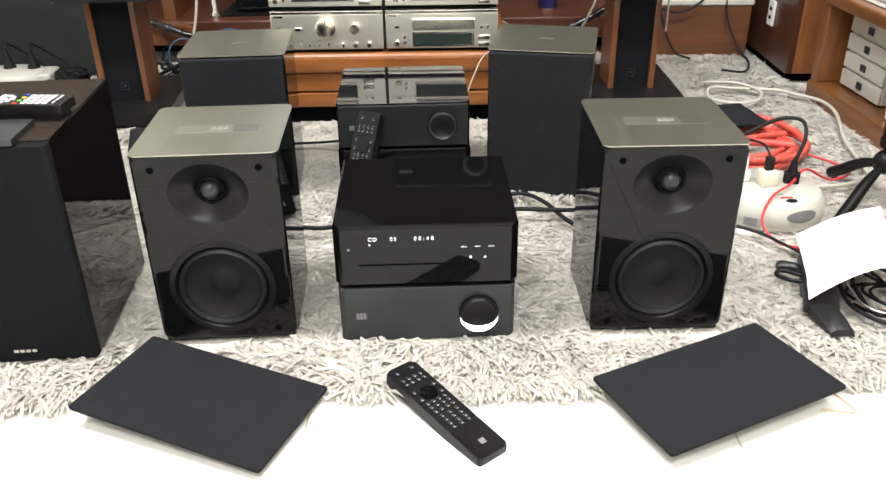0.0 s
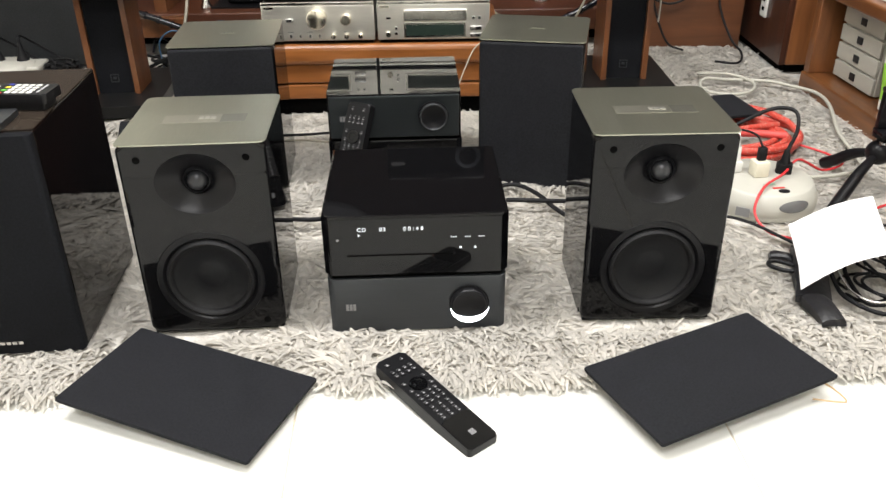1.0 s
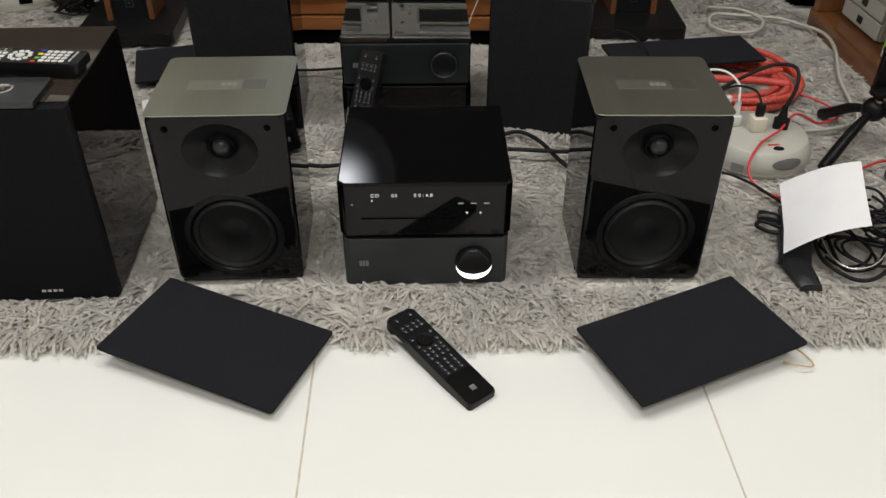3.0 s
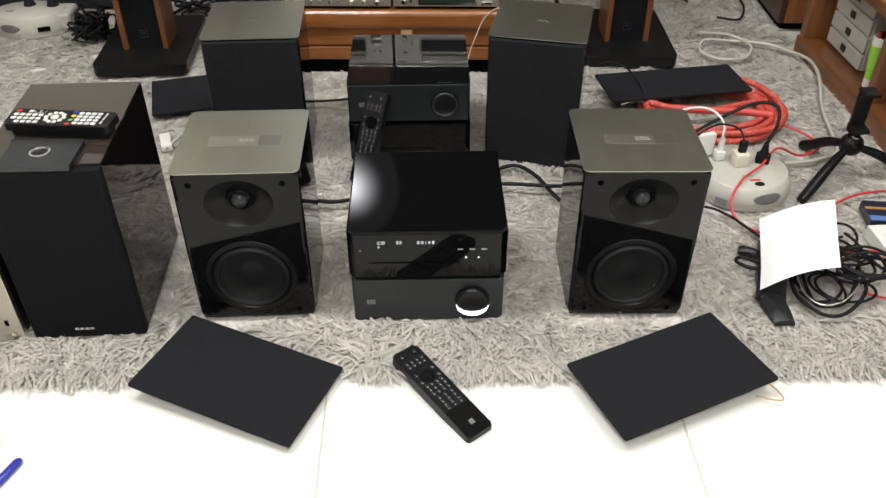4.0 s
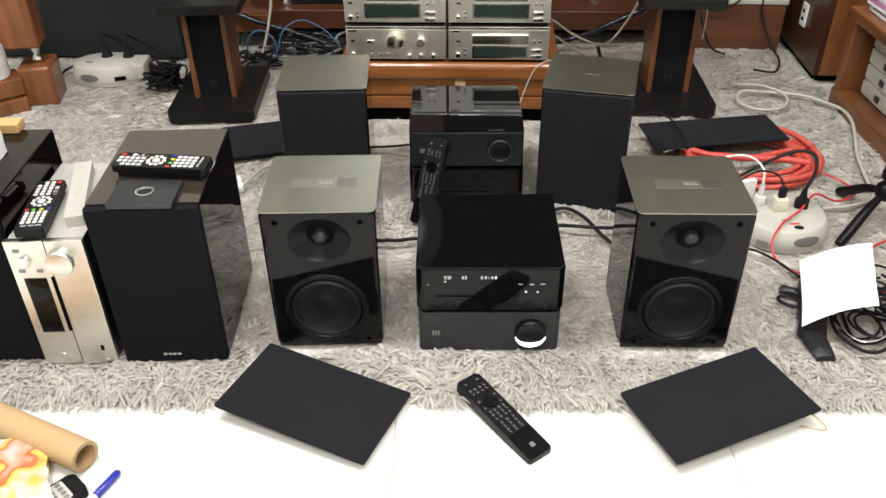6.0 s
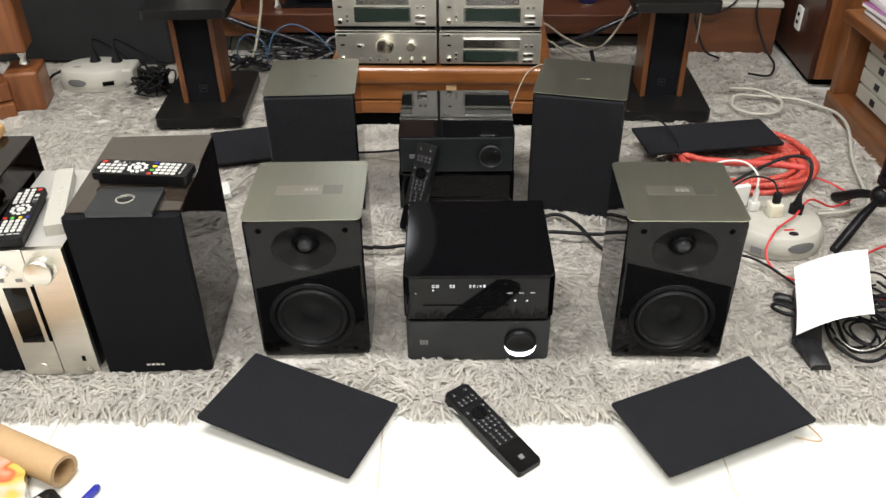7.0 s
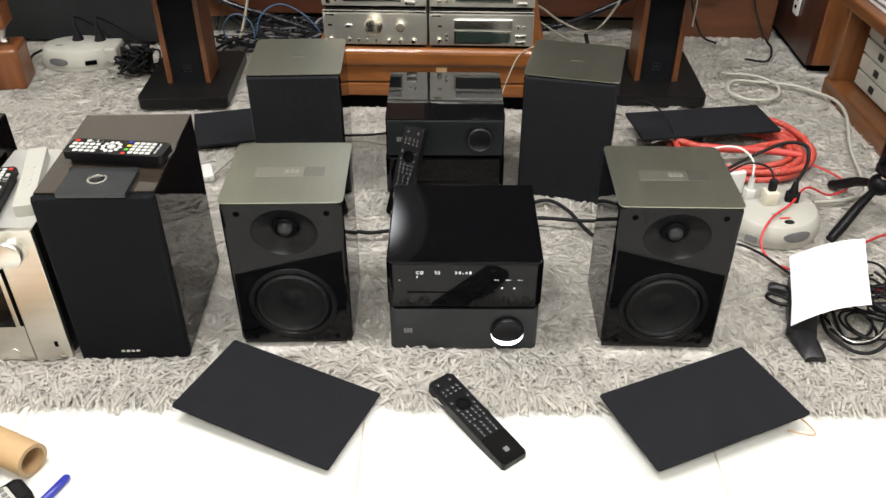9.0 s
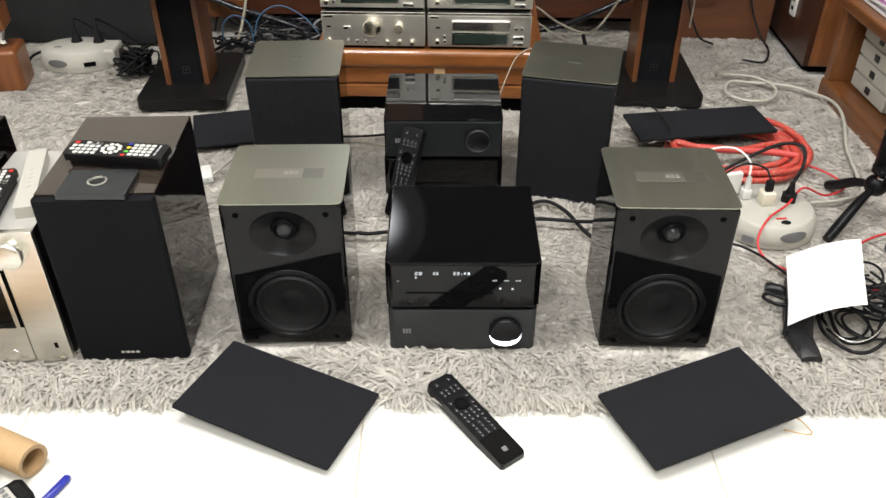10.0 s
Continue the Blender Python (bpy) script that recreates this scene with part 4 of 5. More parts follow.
part("body", prism(rrect(-0.014, 0.014, -0.010, 0.010, 0.006), 0.0, 0.020, 0.004), M_MATTE, pb)
part("neck", lathe([(0.010, 0.018), (0.007, 0.032), (0.005, 0.045)], 0, 0, 14, axis="z"), M_MATTE, pb)
part("cable", sweep([(0, 0, 0.04), (0.014, 0.02, 0.080), (0.008, 0.045, 0.105), (-0.03, 0.05, 0.105), (-0.08, 0.03, 0.085), (-0.14, -0.01, 0.058), (-0.22, -0.05, 0.01), (-0.27, -0.06, -0.035)], 0.0036), M_MATTE, pb)
pw = thing("power_plug", 0.585, 1.440, 0.0615, 10, "white plug with white cable in surge strip", "plug")
part("body", box(-0.010, 0.010, -0.009, 0.009, 0.0, 0.022, 0.003), M_WHITE, pw)
part("neck", lathe([(0.007, 0.022), (0.0055, 0.050)], 0, 0, 12, axis="z"), M_WHITE, pw)
part("cable", sweep([(0, 0, 0.048), (0.004, 0.02, 0.076), (-0.02, 0.05, 0.092), (-0.07, 0.07, 0.080), (-0.12, 0.11, 0.02), (-0.13, 0.18, -0.040)], 0.0024), M_WHITE, pw)
aw = thing("white_adapter", 0.555, 1.450, 0.064, 16, "flat white adapter standing on surge strip", "adapter")
part("body", box(-0.020, 0.020, -0.006, 0.006, 0.0, 0.052, 0.003), M_WHITE, aw)

ul = surge_strip(-1.142, 2.196, 4, "cream surge strip with two black plugs before dark speaker", 0.108, 0.073, 0.056)
part("light_window", side_window(0.108, 0.073, -112, 17), M_LENS, ul, "grey oval window")
part("side_socket", box(-0.016, 0.016, -0.002, 0.002, -0.006, 0.006), M_HOLE, ul).matrix_basis = pose(0.052, -0.064, 0.022, 0, 0, 18)
part("end_block", box(0.060, 0.118, -0.035, 0.05, 0.004, 0.052, 0.008, 3), M_CREAM, ul)
part("badge", box(-0.056, -0.036, -0.020, -0.010, 0.056, 0.0566), M_GREYP, ul)
for k, px in enumerate((-1.150, -1.085)):
    pl = thing("power_plug", px, 2.225, 0.071, 10, "black mains plug standing in cream surge strip", "plug")
    part("body", lathe([(0.0, 0.0), (0.017, 0.0), (0.013, 0.010), (0.007, 0.032), (0.004, 0.055)], 0, 0, 14, axis="z"), M_MATTE, pl)
    part("cable", sweep([(0, 0, 0.05), (0.0, 0.02, 0.060), (0.02, 0.06, 0.030), (0.08, 0.07, -0.02), (0.17 - 0.06 * k, 0.03, -0.03)], 0.0032), M_MATTE, pl)
cl = thing("cable", -1.25, 2.24, 0.02, 0, "black mains cable trailing from surge strip", "cable")
part("cord", sweep([(0.0, 0.0, 0.02), (-0.03, -0.05, 0.015), (-0.02, -0.14, 0.0), (-0.05, -0.24, -0.002)], 0.004), M_MATTE, cl)


# ---- cables ----
def cable(points, r, material, label, name="cable"):
    t = thing(name, *points[0], 0, label, "cable")
    o = Vector(points[0])
    part("cord", sweep([Vector(q) - o for q in points], r), material, t)
    return t


g = random.Random(4)
tangle = thing("cable_bundle", -0.948, 2.125, 0.02, 0, "knotted bundle of thin black cables beside speaker stand", "cables")
for k in range(16):
    pts = [(g.uniform(-0.05, 0.05), g.uniform(-0.05, 0.05), g.uniform(0.0, 0.07)) for _ in range(7)]
    part("strand", sweep(pts, 0.0028, 6, 5), M_MATTE, tangle)

M_BRAID = mat("red_braided_sleeve", (0.50, 0.045, 0.028), 0.45, grain=(220, 0.25), stain=(10, 0.1), bump=(350, 0.3))
nt = M_BRAID.node_tree
vor = nt.nodes.new("ShaderNodeTexVoronoi")
vor.inputs["Scale"].default_value = 330
tc = next(n for n in nt.nodes if n.type == "TEX_COORD")
nt.links.new(tc.outputs["Object"], vor.inputs["Vector"])
cut = nt.nodes.new("ShaderNodeMath")
cut.operation, cut.inputs[1].default_value = "LESS_THAN", 0.29
nt.links.new(vor.outputs["Distance"], cut.inputs[0])
mx = nt.nodes.new("ShaderNodeMix")
mx.data_type = "RGBA"
src = nt.nodes["Principled BSDF"].inputs["Base Color"].links[0].from_socket
nt.links.new(cut.outputs[0], mx.inputs["Factor"])
nt.links.new(src, mx.inputs["A"])
mx.inputs["B"].default_value = (0.64, 0.44, 0.38, 1)
nt.links.new(mx.outputs["Result"], nt.nodes["Principled BSDF"].inputs["Base Color"])
M_REDSLEEVE = mat("plain_red_sleeve", (0.56, 0.07, 0.06), 0.45, grain=(80, 0.1))
M_REDCORD = mat("thin_red_cord", (0.60, 0.03, 0.035), 0.4)

coil = thing("braided_cable", 0.640, 1.706, 0.016, 6, "thick red braided cable coiled on rug under black grille", "cable")
for k in range(7):
    pts = []
    rx, ry = 0.156 - 0.0150 * (k % 3) + 0.006 * g.random(), 0.138 - 0.0155 * (k % 3) + 0.006 * g.random()
    ox, oy = g.uniform(-0.010, 0.010), g.uniform(-0.006, 0.006)
    zz = 0.007 + 0.0110 * (k // 3)
    for i in range(15):
        a = 2 * math.pi * i / 14 + 0.4 + k
        pts.append((ox + rx * math.cos(a), oy + ry * math.sin(a) + 0.007 * math.sin(2 * a + k), zz + 0.0025 * math.sin(3 * a + k)))
    part("loop", sweep(pts, 0.0073, 10, 5), M_BRAID, coil)
part("bare_core", sweep([(-0.10, -0.02, 0.036), (-0.02, -0.035, 0.034), (0.06, -0.042, 0.030), (0.12, -0.060, 0.028)], 0.0085, 10, 6), M_REDSLEEVE, coil, "plain pink-red sleeve")
part("tail", sweep([(-0.150, 0.020, 0.034), (-0.10, -0.02, 0.036), (-0.02, -0.03, 0.030), (0.06, -0.01, 0.030), (0.14, 0.02, 0.022)], 0.0073, 10, 6), M_BRAID, coil)
part("wire_end", sweep([(-0.150, 0.020, 0.034), (-0.175, 0.03, 0.034), (-0.205, 0.035, 0.022)], 0.004, 8, 5), M_SILVER, coil, "bare grey wire end")

M_WCABLE = mat("off_white_sheath", (0.47, 0.46, 0.40), 0.4, grain=(60, 0.05), stain=(10, 0.08))
cable([(0.715, 2.15, 0.03), (0.79, 2.118, 0.036), (0.832, 2.06, 0.032), (0.80, 1.992, 0.030), (0.735, 1.985, 0.028), (0.694, 2.03, 0.028), (0.715, 2.09, 0.034), (0.78, 2.10, 0.028),
       (0.875, 2.076, 0.030), (0.922, 2.045, 0.027), (0.962, 1.985, 0.028), (0.955, 1.888, 0.030), (0.912, 1.735, 0.024), (0.891, 1.614, 0.024), (0.876, 1.539, 0.022),
       (0.811, 1.494, 0.026), (0.740, 1.475, 0.030)], 0.0042, M_WCABLE, "thick off-white cable looped on rug towards surge strip")
cable([(0.775, 1.64, 0.035), (0.822, 1.600, 0.030), (0.842, 1.549, 0.028), (0.78, 1.50, 0.034), (0.715, 1.47, 0.070), (0.66, 1.40, 0.072), (0.605, 1.345, 0.070), (0.578, 1.300, 0.045), (0.592, 1.262, 0.026), (0.625, 1.225, 0.03)],
      0.0024, M_REDCORD, "thin red cord lying over surge strip and rug")
cable([(0.73, 1.245, 0.05), (0.80, 1.33, 0.030), (0.88, 1.37, 0.028), (1.0, 1.38, 0.026)], 0.0024, M_REDCORD, "thin red cord trailing from pouch over rug")
cable([(0.735, 1.165, 0.035), (0.79, 1.178, 0.028), (0.86, 1.172, 0.032), (0.95, 1.180, 0.030)], 0.0022, M_REDCORD, "thin red cord lying straight over rug beside carton")
cable([(0.745, 1.060, 0.030), (0.79, 1.050, 0.024), (0.86, 1.062, 0.024), (0.96, 1.058, 0.024)], 0.0022, M_REDCORD, "thin red cord trailing from cable heap over rug")
cable([(0.43, 1.30, 0.03), (0.526, 1.315, 0.030), (0.573, 1.284, 0.030), (0.609, 1.225, 0.03), (0.63, 1.19, 0.03)], 0.0028, M_MATTE, "thin black cable running under speaker to pouch")
cable([(0.12, 1.44, 0.03), (0.17, 1.455, 0.034), (0.21, 1.415, 0.034), (0.25, 1.34, 0.028), (0.31, 1.27, 0.026)], 0.0042, M_MATTE, "black speaker cable behind stereo stack")
cable([(0.10, 1.39, 0.03), (0.16, 1.382, 0.036), (0.24, 1.375, 0.036), (0.32, 1.385, 0.03), (0.37, 1.36, 0.026)], 0.0042, M_MATTE, "black speaker cable behind stereo stack")
cable([(-0.30, 1.345, 0.03), (-0.25, 1.330, 0.032), (-0.20, 1.318, 0.034), (-0.14, 1.335, 0.028), (-0.07, 1.30, 0.03)], 0.0042, M_MATTE, "black speaker cable between speaker and stereo stack")
cable([(-0.35, 1.755, 0.028), (-0.29, 1.738, 0.032), (-0.22, 1.752, 0.030), (-0.15, 1.78, 0.028)], 0.0030, M_MATTE, "black cable behind rear stereo stack")
cable([(-0.33, 1.70, 0.026), (-0.27, 1.712, 0.030), (-0.20, 1.70, 0.028)], 0.0026, M_BEIGE, "thin beige cable behind rear stereo stack")
cable([(0.068, 1.79, 0.10), (0.09, 1.86, 0.135), (0.12, 1.905, 0.178), (0.17, 1.93, 0.188), (0.24, 1.94, 0.15), (0.28, 1.9, 0.04)], 0.0015, M_BEIGE, "thin beige cable hanging over wooden platform")
cable([(0.39, 1.87, 0.060), (0.425, 1.845, 0.086), (0.460, 1.80, 0.084), (0.480, 1.74, 0.071), (0.487, 1.69, 0.045)], 0.0024, M_MATTE, "thin black wire across loose grille")
cable([(-0.588, 1.53, 0.026), (-0.565, 1.57, 0.034), (-0.545, 1.63, 0.030), (-0.50, 1.66, 0.028), (-0.45, 1.70, 0.028)], 0.0032, M_WCABLE, "off-white cable beside black speaker")
cable([(0.505, 0.842, 0.006), (0.53, 0.828, 0.012), (0.545, 0.835, 0.008), (0.535, 0.85, 0.014), (0.52, 0.86, 0.02)], 0.0012, M_CARD, "thin tan wire curled under loose grille", "wire")
cw = thing("connector", -0.596, 1.560, 0.016, 20, "small white cable connector lying on rug", "connector")
part("body", box(-0.012, 0.012, -0.03, 0.03, 0.0, 0.016, 0.003), M_WHITE, cw)

# cables behind the platform
M_BLUEW = mat("blue_network_cable", (0.035, 0.095, 0.18), 0.4)
M_SPIRAL = mat("black_spiral_wrap", (0.008, 0.008, 0.012), 0.10)


def spiral_wrap(points, label):
    t = thing("wrapped_cable", *points[0], 0, label, "cable")
    o = Vector(points[0])
    pts = [Vector(q) - o for q in points]
    part("cord", sweep(pts, 0.009, 8), M_SPIRAL, t)
    line = catmull(pts, 6)
    for i in range(1, len(line) - 1, 2):
        part("wrap_ring", lathe([(0.0092, -0.003), (0.0118, -0.001), (0.0118, 0.003), (0.0092, 0.005)], 0, 0, 10, axis="z"), M_SPIRAL, t).matrix_basis = look(line[i], line[i + 1])


spiral_wrap([(-0.95, 2.45, 0.16), (-0.82, 2.42, 0.145), (-0.709, 2.40, 0.111), (-0.625, 2.40, 0.087), (-0.541, 2.40, 0.058), (-0.473, 2.40, 0.038), (-0.38, 2.40, 0.03)], "black spiral-wrapped cable sagging behind platform")
spiral_wrap([(0.53, 2.43, 0.19), (0.479, 2.42, 0.157), (0.394, 2.42, 0.114), (0.295, 2.42, 0.070), (0.217, 2.42, 0.050), (0.16, 2.42, 0.045)], "black spiral-wrapped cable hanging from cabinet")
for k in range(48):
    p0 = Vector((g.uniform(-0.74, -0.36), g.uniform(2.24, 2.50), 0.022))
    pts = [p0 + Vector((g.uniform(-0.10, 0.12), g.uniform(-0.07, 0.07), g.uniform(0, 0.045))) for _ in range(5)]
    cable(pts, g.choice([0.0025, 0.003, 0.004]), g.choice([M_MATTE, M_SPIRAL, M_GREYP, M_MATTE, M_SPIRAL, M_SPIRAL]), "loose thin cable in the heap behind platform")
cable([(-0.735, 2.30, 0.02), (-0.74, 2.31, 0.09), (-0.70, 2.32, 0.12), (-0.655, 2.31, 0.09), (-0.65, 2.29, 0.02)], 0.0022, M_BLUEW, "blue network cable arching behind speaker stand")
cable([(-0.66, 2.33, 0.02), (-0.64, 2.36, 0.10), (-0.58, 2.38, 0.13), (-0.50, 2.36, 0.10), (-0.44, 2.33, 0.04)], 0.0022, M_BLUEW, "blue network cable arching behind speaker stand")
cable([(-0.68, 2.47, 0.26), (-0.682, 2.42, 0.16), (-0.70, 2.36, 0.06), (-0.71, 2.31, 0.03)], 0.0045, M_BEIGE, "off-white cable hanging from wall cabinet")
cable([(0.165, 2.31, 0.17), (0.201, 2.32, 0.149), (0.258, 2.32, 0.110), (0.337, 2.32, 0.080), (0.395, 2.40, 0.077), (0.449, 2.40, 0.173), (0.47, 2.42, 0.25)], 0.0034, M_BEIGE, "off-white cable drooping beside silver components")
cable([(0.19, 2.30, 0.12), (0.25, 2.285, 0.085), (0.31, 2.29, 0.05), (0.33, 2.28, 0.022)], 0.0026, M_BEIGE, "off-white cable drooping beside silver components")
cable([(0.335, 2.33, 0.068), (0.345, 2.27, 0.040), (0.37, 2.19, 0.026)], 0.006, M_MATTE, "black cable joint lying on rug")
cable([(0.64, 2.44, 0.28), (0.65, 2.435, 0.16), (0.69, 2.40, 0.05), (0.735, 2.37, 0.030)], 0.0032, M_MATTE, "black cable hanging over wooden chest")
cable([(0.64, 2.43, 0.165), (0.70, 2.425, 0.150), (0.76, 2.43, 0.175), (0.80, 2.45, 0.22)], 0.0032, M_MATTE, "black cable hanging over wooden chest")
cable([(0.845, 2.44, 0.26), (0.84, 2.43, 0.15), (0.87, 2.38, 0.06), (0.885, 2.32, 0.035), (0.85, 2.24, 0.030), (0.79, 2.25, 0.032)], 0.0032, M_MATTE, "black cable hanging from chest onto rug")
cable([(0.588, 2.13, 0.318), (0.591, 2.128, 0.24), (0.592, 2.135, 0.17)], 0.0025, M_WCABLE, "off-white cable running down speaker stand")


# ---- tripod ----
tp = thing("mini_tripod", 0.857, 1.457, 0.0, 0, "small black tabletop tripod with phone clamp on rug", "tripod")
bm = bmesh.new()
bmesh.ops.create_uvsphere(bm, u_segments=20, v_segments=14, radius=0.024)
part("ball_head", smooth(bm), M_SATIN, tp).location = (0, 0, 0.088)
part("silver_button", lathe([(0.008, 0.022), (0.007, 0.026), (0, 0.026)], 0, 0, 14, axis="z"), M_SILVER, tp).matrix_basis = pose(0.0, -0.002, 0.088, 14, 0, 0)
for fx, fy in ((-0.122, -0.110), (-0.048, 0.108), (0.150, -0.03)):
    part("leg", sweep([(fx * 0.13, fy * 0.13, 0.082), (fx * 0.45, fy * 0.45, 0.066), (fx * 0.8, fy * 0.8, 0.036), (fx, fy, 0.022)], lambda q: 0.0075 + 0.0038 * math.sin(math.pi * min(1, q * 0.8)), 10, 5), M_SATIN, tp)
part("neck", lathe([(0.010, 0.110), (0.008, 0.118), (0.019, 0.120), (0.019, 0.128)], 0, 0, 20, axis="z"), M_SATIN, tp)
part("clamp_back", box(-0.016, 0.012, -0.004, 0.010, 0.128, 0.205, 0.003), M_SATIN, tp)
part("clamp_jaw", box(-0.018, 0.014, -0.026, 0.010, 0.205, 0.214, 0.003), M_SATIN, tp)
part("clamp_jaw", box(-0.018, 0.014, -0.030, 0.010, 0.127, 0.136, 0.003), M_SATIN, tp)


# ---- pouch, cables and paper ----
def crumple(x0, x1, y0, y1, z0, z1, amount, seed, cuts=9):
    bm = bmesh.new()
    bmesh.ops.create_cube(bm, size=1.0)
    bmesh.ops.subdivide_edges(bm, edges=bm.edges[:], cuts=cuts, use_grid_fill=True)
    for q in bm.verts:
        c = q.co.copy()
        edge = 1 - 0.55 * (abs(2 * c.x) ** 4 + abs(2 * c.y) ** 4) / 2
        q.co = Vector((x0 + (c.x + 0.5) * (x1 - x0), y0 + (c.y + 0.5) * (y1 - y0), z0 + (c.z + 0.5) * (z1 - z0) * edge))
        d = noise.noise_vector(q.co * 22 + Vector((seed, seed, 0))) + 0.5 * noise.noise_vector(q.co * 60 + Vector((0, seed, 0)))
        q.co += d * amount
        q.co.z = max(q.co.z, z0)
    return smooth(bm, 60)


M_NYLON = mat("black_nylon", (0.010, 0.010, 0.012), 0.42, grain=(400, 0.3), stain=(20, 0.3), bump=(90, 0.5))
po = thing("nylon_pouch", 0.628, 1.115, 0.018, -18, "black nylon pouch with strap under sheet of paper", "pouch")
part("body", crumple(-0.046, 0.004, -0.080, 0.085, 0.0, 0.020, 0.003, 3), M_NYLON, po)
part("strap", crumple(-0.044, -0.006, -0.140, -0.065, 0.0, 0.018, 0.003, 7, 6), M_NYLON, po, "black webbing strap end").matrix_basis = pose(-0.02, -0.065, 0, 0, 0, 22) @ pose(0.02, 0.065, 0)
part("strap", crumple(-0.082, -0.045, 0.038, 0.056, 0.002, 0.014, 0.003, 9, 5), M_NYLON, po, "black webbing strap end")
part("buckle", sweep([(-0.045, 0.008, 0.014), (-0.075, 0.014, 0.015), (-0.083, 0.002, 0.013), (-0.064, -0.008, 0.012), (-0.045, -0.008, 0.012)], 0.0036, 8), M_SATIN, po)
hp = thing("earphone_cable", 0.705, 1.075, 0.018, 0, "heap of looped black cables with silver edge beside pouch", "cables")
for k in range(17):
    ox, oy, rx, ry, a0 = g.uniform(-0.035, 0.05), g.uniform(-0.02, 0.125), g.uniform(0.025, 0.055), g.uniform(0.025, 0.050), g.uniform(0, 6)
    pts = [(ox + rx * math.cos(a0 + 2 * math.pi * i / 9), oy + ry * math.sin(a0 + 2 * math.pi * i / 9), 0.006 + 0.0036 * k + 0.006 * math.sin(a0 * 3 + i)) for i in range(10)]
    part("loop", sweep(pts, 0.0025, 7, 5), M_MATTE, hp)
part("silver_loop", sweep([(-0.055, 0.06, 0.022), (-0.064, 0.026, 0.022), (-0.066, -0.028, 0.020), (-0.046, -0.058, 0.020), (-0.008, -0.050, 0.022), (0.027, -0.017, 0.028), (0.05, 0.02, 0.03)], 0.0018, 8), M_SILVER, hp, "silver cable edge")
for s in (0.012, -0.010):
    part("loop", sweep([(-0.050 - s, 0.06, 0.014), (-0.060 - s, 0.026, 0.014), (-0.064 - s, -0.028, 0.012), (-0.046, -0.062 - s, 0.012), (-0.006, -0.058 - s, 0.014), (0.030 + s, -0.020, 0.02), (0.045, 0.03, 0.03)], 0.0034, 7, 5), M_MATTE, hp)
part("trailing_loop", sweep([(0.03, 0.08, 0.03), (0.07, 0.10, 0.02), (0.10, 0.05, 0.012), (0.15, 0.0, 0.010), (0.20, -0.06, 0.008)], 0.0032, 8), M_MATTE, hp)

pp = thing("paper_sheet", 0.0, 0.0, 0.0, 0, "small curled sheet of blank white paper on pouch", "paper")
bm = bmesh.new()
c00, c10, c11, c01 = Vector((0.565, 1.054, 0.050)), Vector((0.668, 1.020, 0.117)), Vector((0.736, 1.228, 0.106)), Vector((0.623, 1.260, 0.041))
N = 12
grid = []
for j in range(N + 1):
    row = []
    for i in range(N + 1):
        a, b = i / N, j / N
        q = c00.lerp(c10, a).lerp(c01.lerp(c11, a), b)
        q = q + Vector((0, 0, 0.010 * math.sin(math.pi * a) + 0.0015 * math.sin(4 * b + 3 * a)))
        q.z += -0.012 * max(0, 0.25 - b) * 4 * (1 - a)
        row.append(bm.verts.new(q))
    grid.append(row)
for j in range(N):
    for i in range(N):
        bm.faces.new((grid[j][i], grid[j][i + 1], grid[j + 1][i + 1], grid[j + 1][i]))
for f in bm.faces:
    f.smooth = True
part("sheet", bm, M_PAPER, pp)


# ---- things on the low shelf unit ----
db = thing("drawer_box", 1.024, 1.90, 0.0585, 3.5, "white plastic box of four small drawers on shelf", "drawers")
part("body", box(0.008, 0.16, -0.050, 0.135, 0.0, 0.175, 0.004), M_CREAM, db)
for k in range(4):
    dr = part("drawer", box(0.0, 0.0078, -0.048, 0.133, 0.003 + k * 0.0435, 0.041 + k * 0.0435, 0.002), M_CREAM, db)
    part("label_holder", box(-0.003, -0.0005, 0.030, 0.052, 0.014 + k * 0.0435, 0.030 + k * 0.0435), M_GUN, dr, "dark metal label holder")
pc = thing("pen_cup", 1.022, 1.775, 0.0585, 0, "lime green tube cup holding red and black pens", "pen cup")
part("cup", lathe([(0.0, 0.022), (0.0125, 0.022), (0.0135, 0.04), (0.0200, 0.098), (0.0200, 0.104)], 0, 0, 24, axis="z"), mat("lime_plastic", (0.30, 0.62, 0.06), 0.4), pc)
part("foot", lathe([(0.0, 0.0), (0.0120, 0.0), (0.0128, 0.0215), (0.0, 0.0215)], 0, 0, 20, axis="z"), M_WHITE, pc)
part("collar", lathe([(0.0203, 0.1045), (0.0208, 0.124), (0.0180, 0.125), (0.0170, 0.105)], 0, 0, 24, axis="z"), M_WHITE, pc, "white collar")
for k, m in enumerate((M_RED, M_MATTE, M_MATTE)):
    part("pen", sweep([(-0.004 + 0.005 * k, 0, 0.05), (-0.006 + 0.007 * k, 0.002, 0.11), (-0.008 + 0.009 * k, 0.004, 0.135)], 0.0042, 8), m, pc)
bx = thing("storage_tub", 1.06, 1.58, 0.0585, 3.5, "pale translucent plastic tub in shelf compartment", "tub")
part("tub", box(0.0, 0.20, -0.14, 0.10, 0.0, 0.11, 0.012, 3), mat("milky_plastic", (0.52, 0.52, 0.50), 0.35), bx)
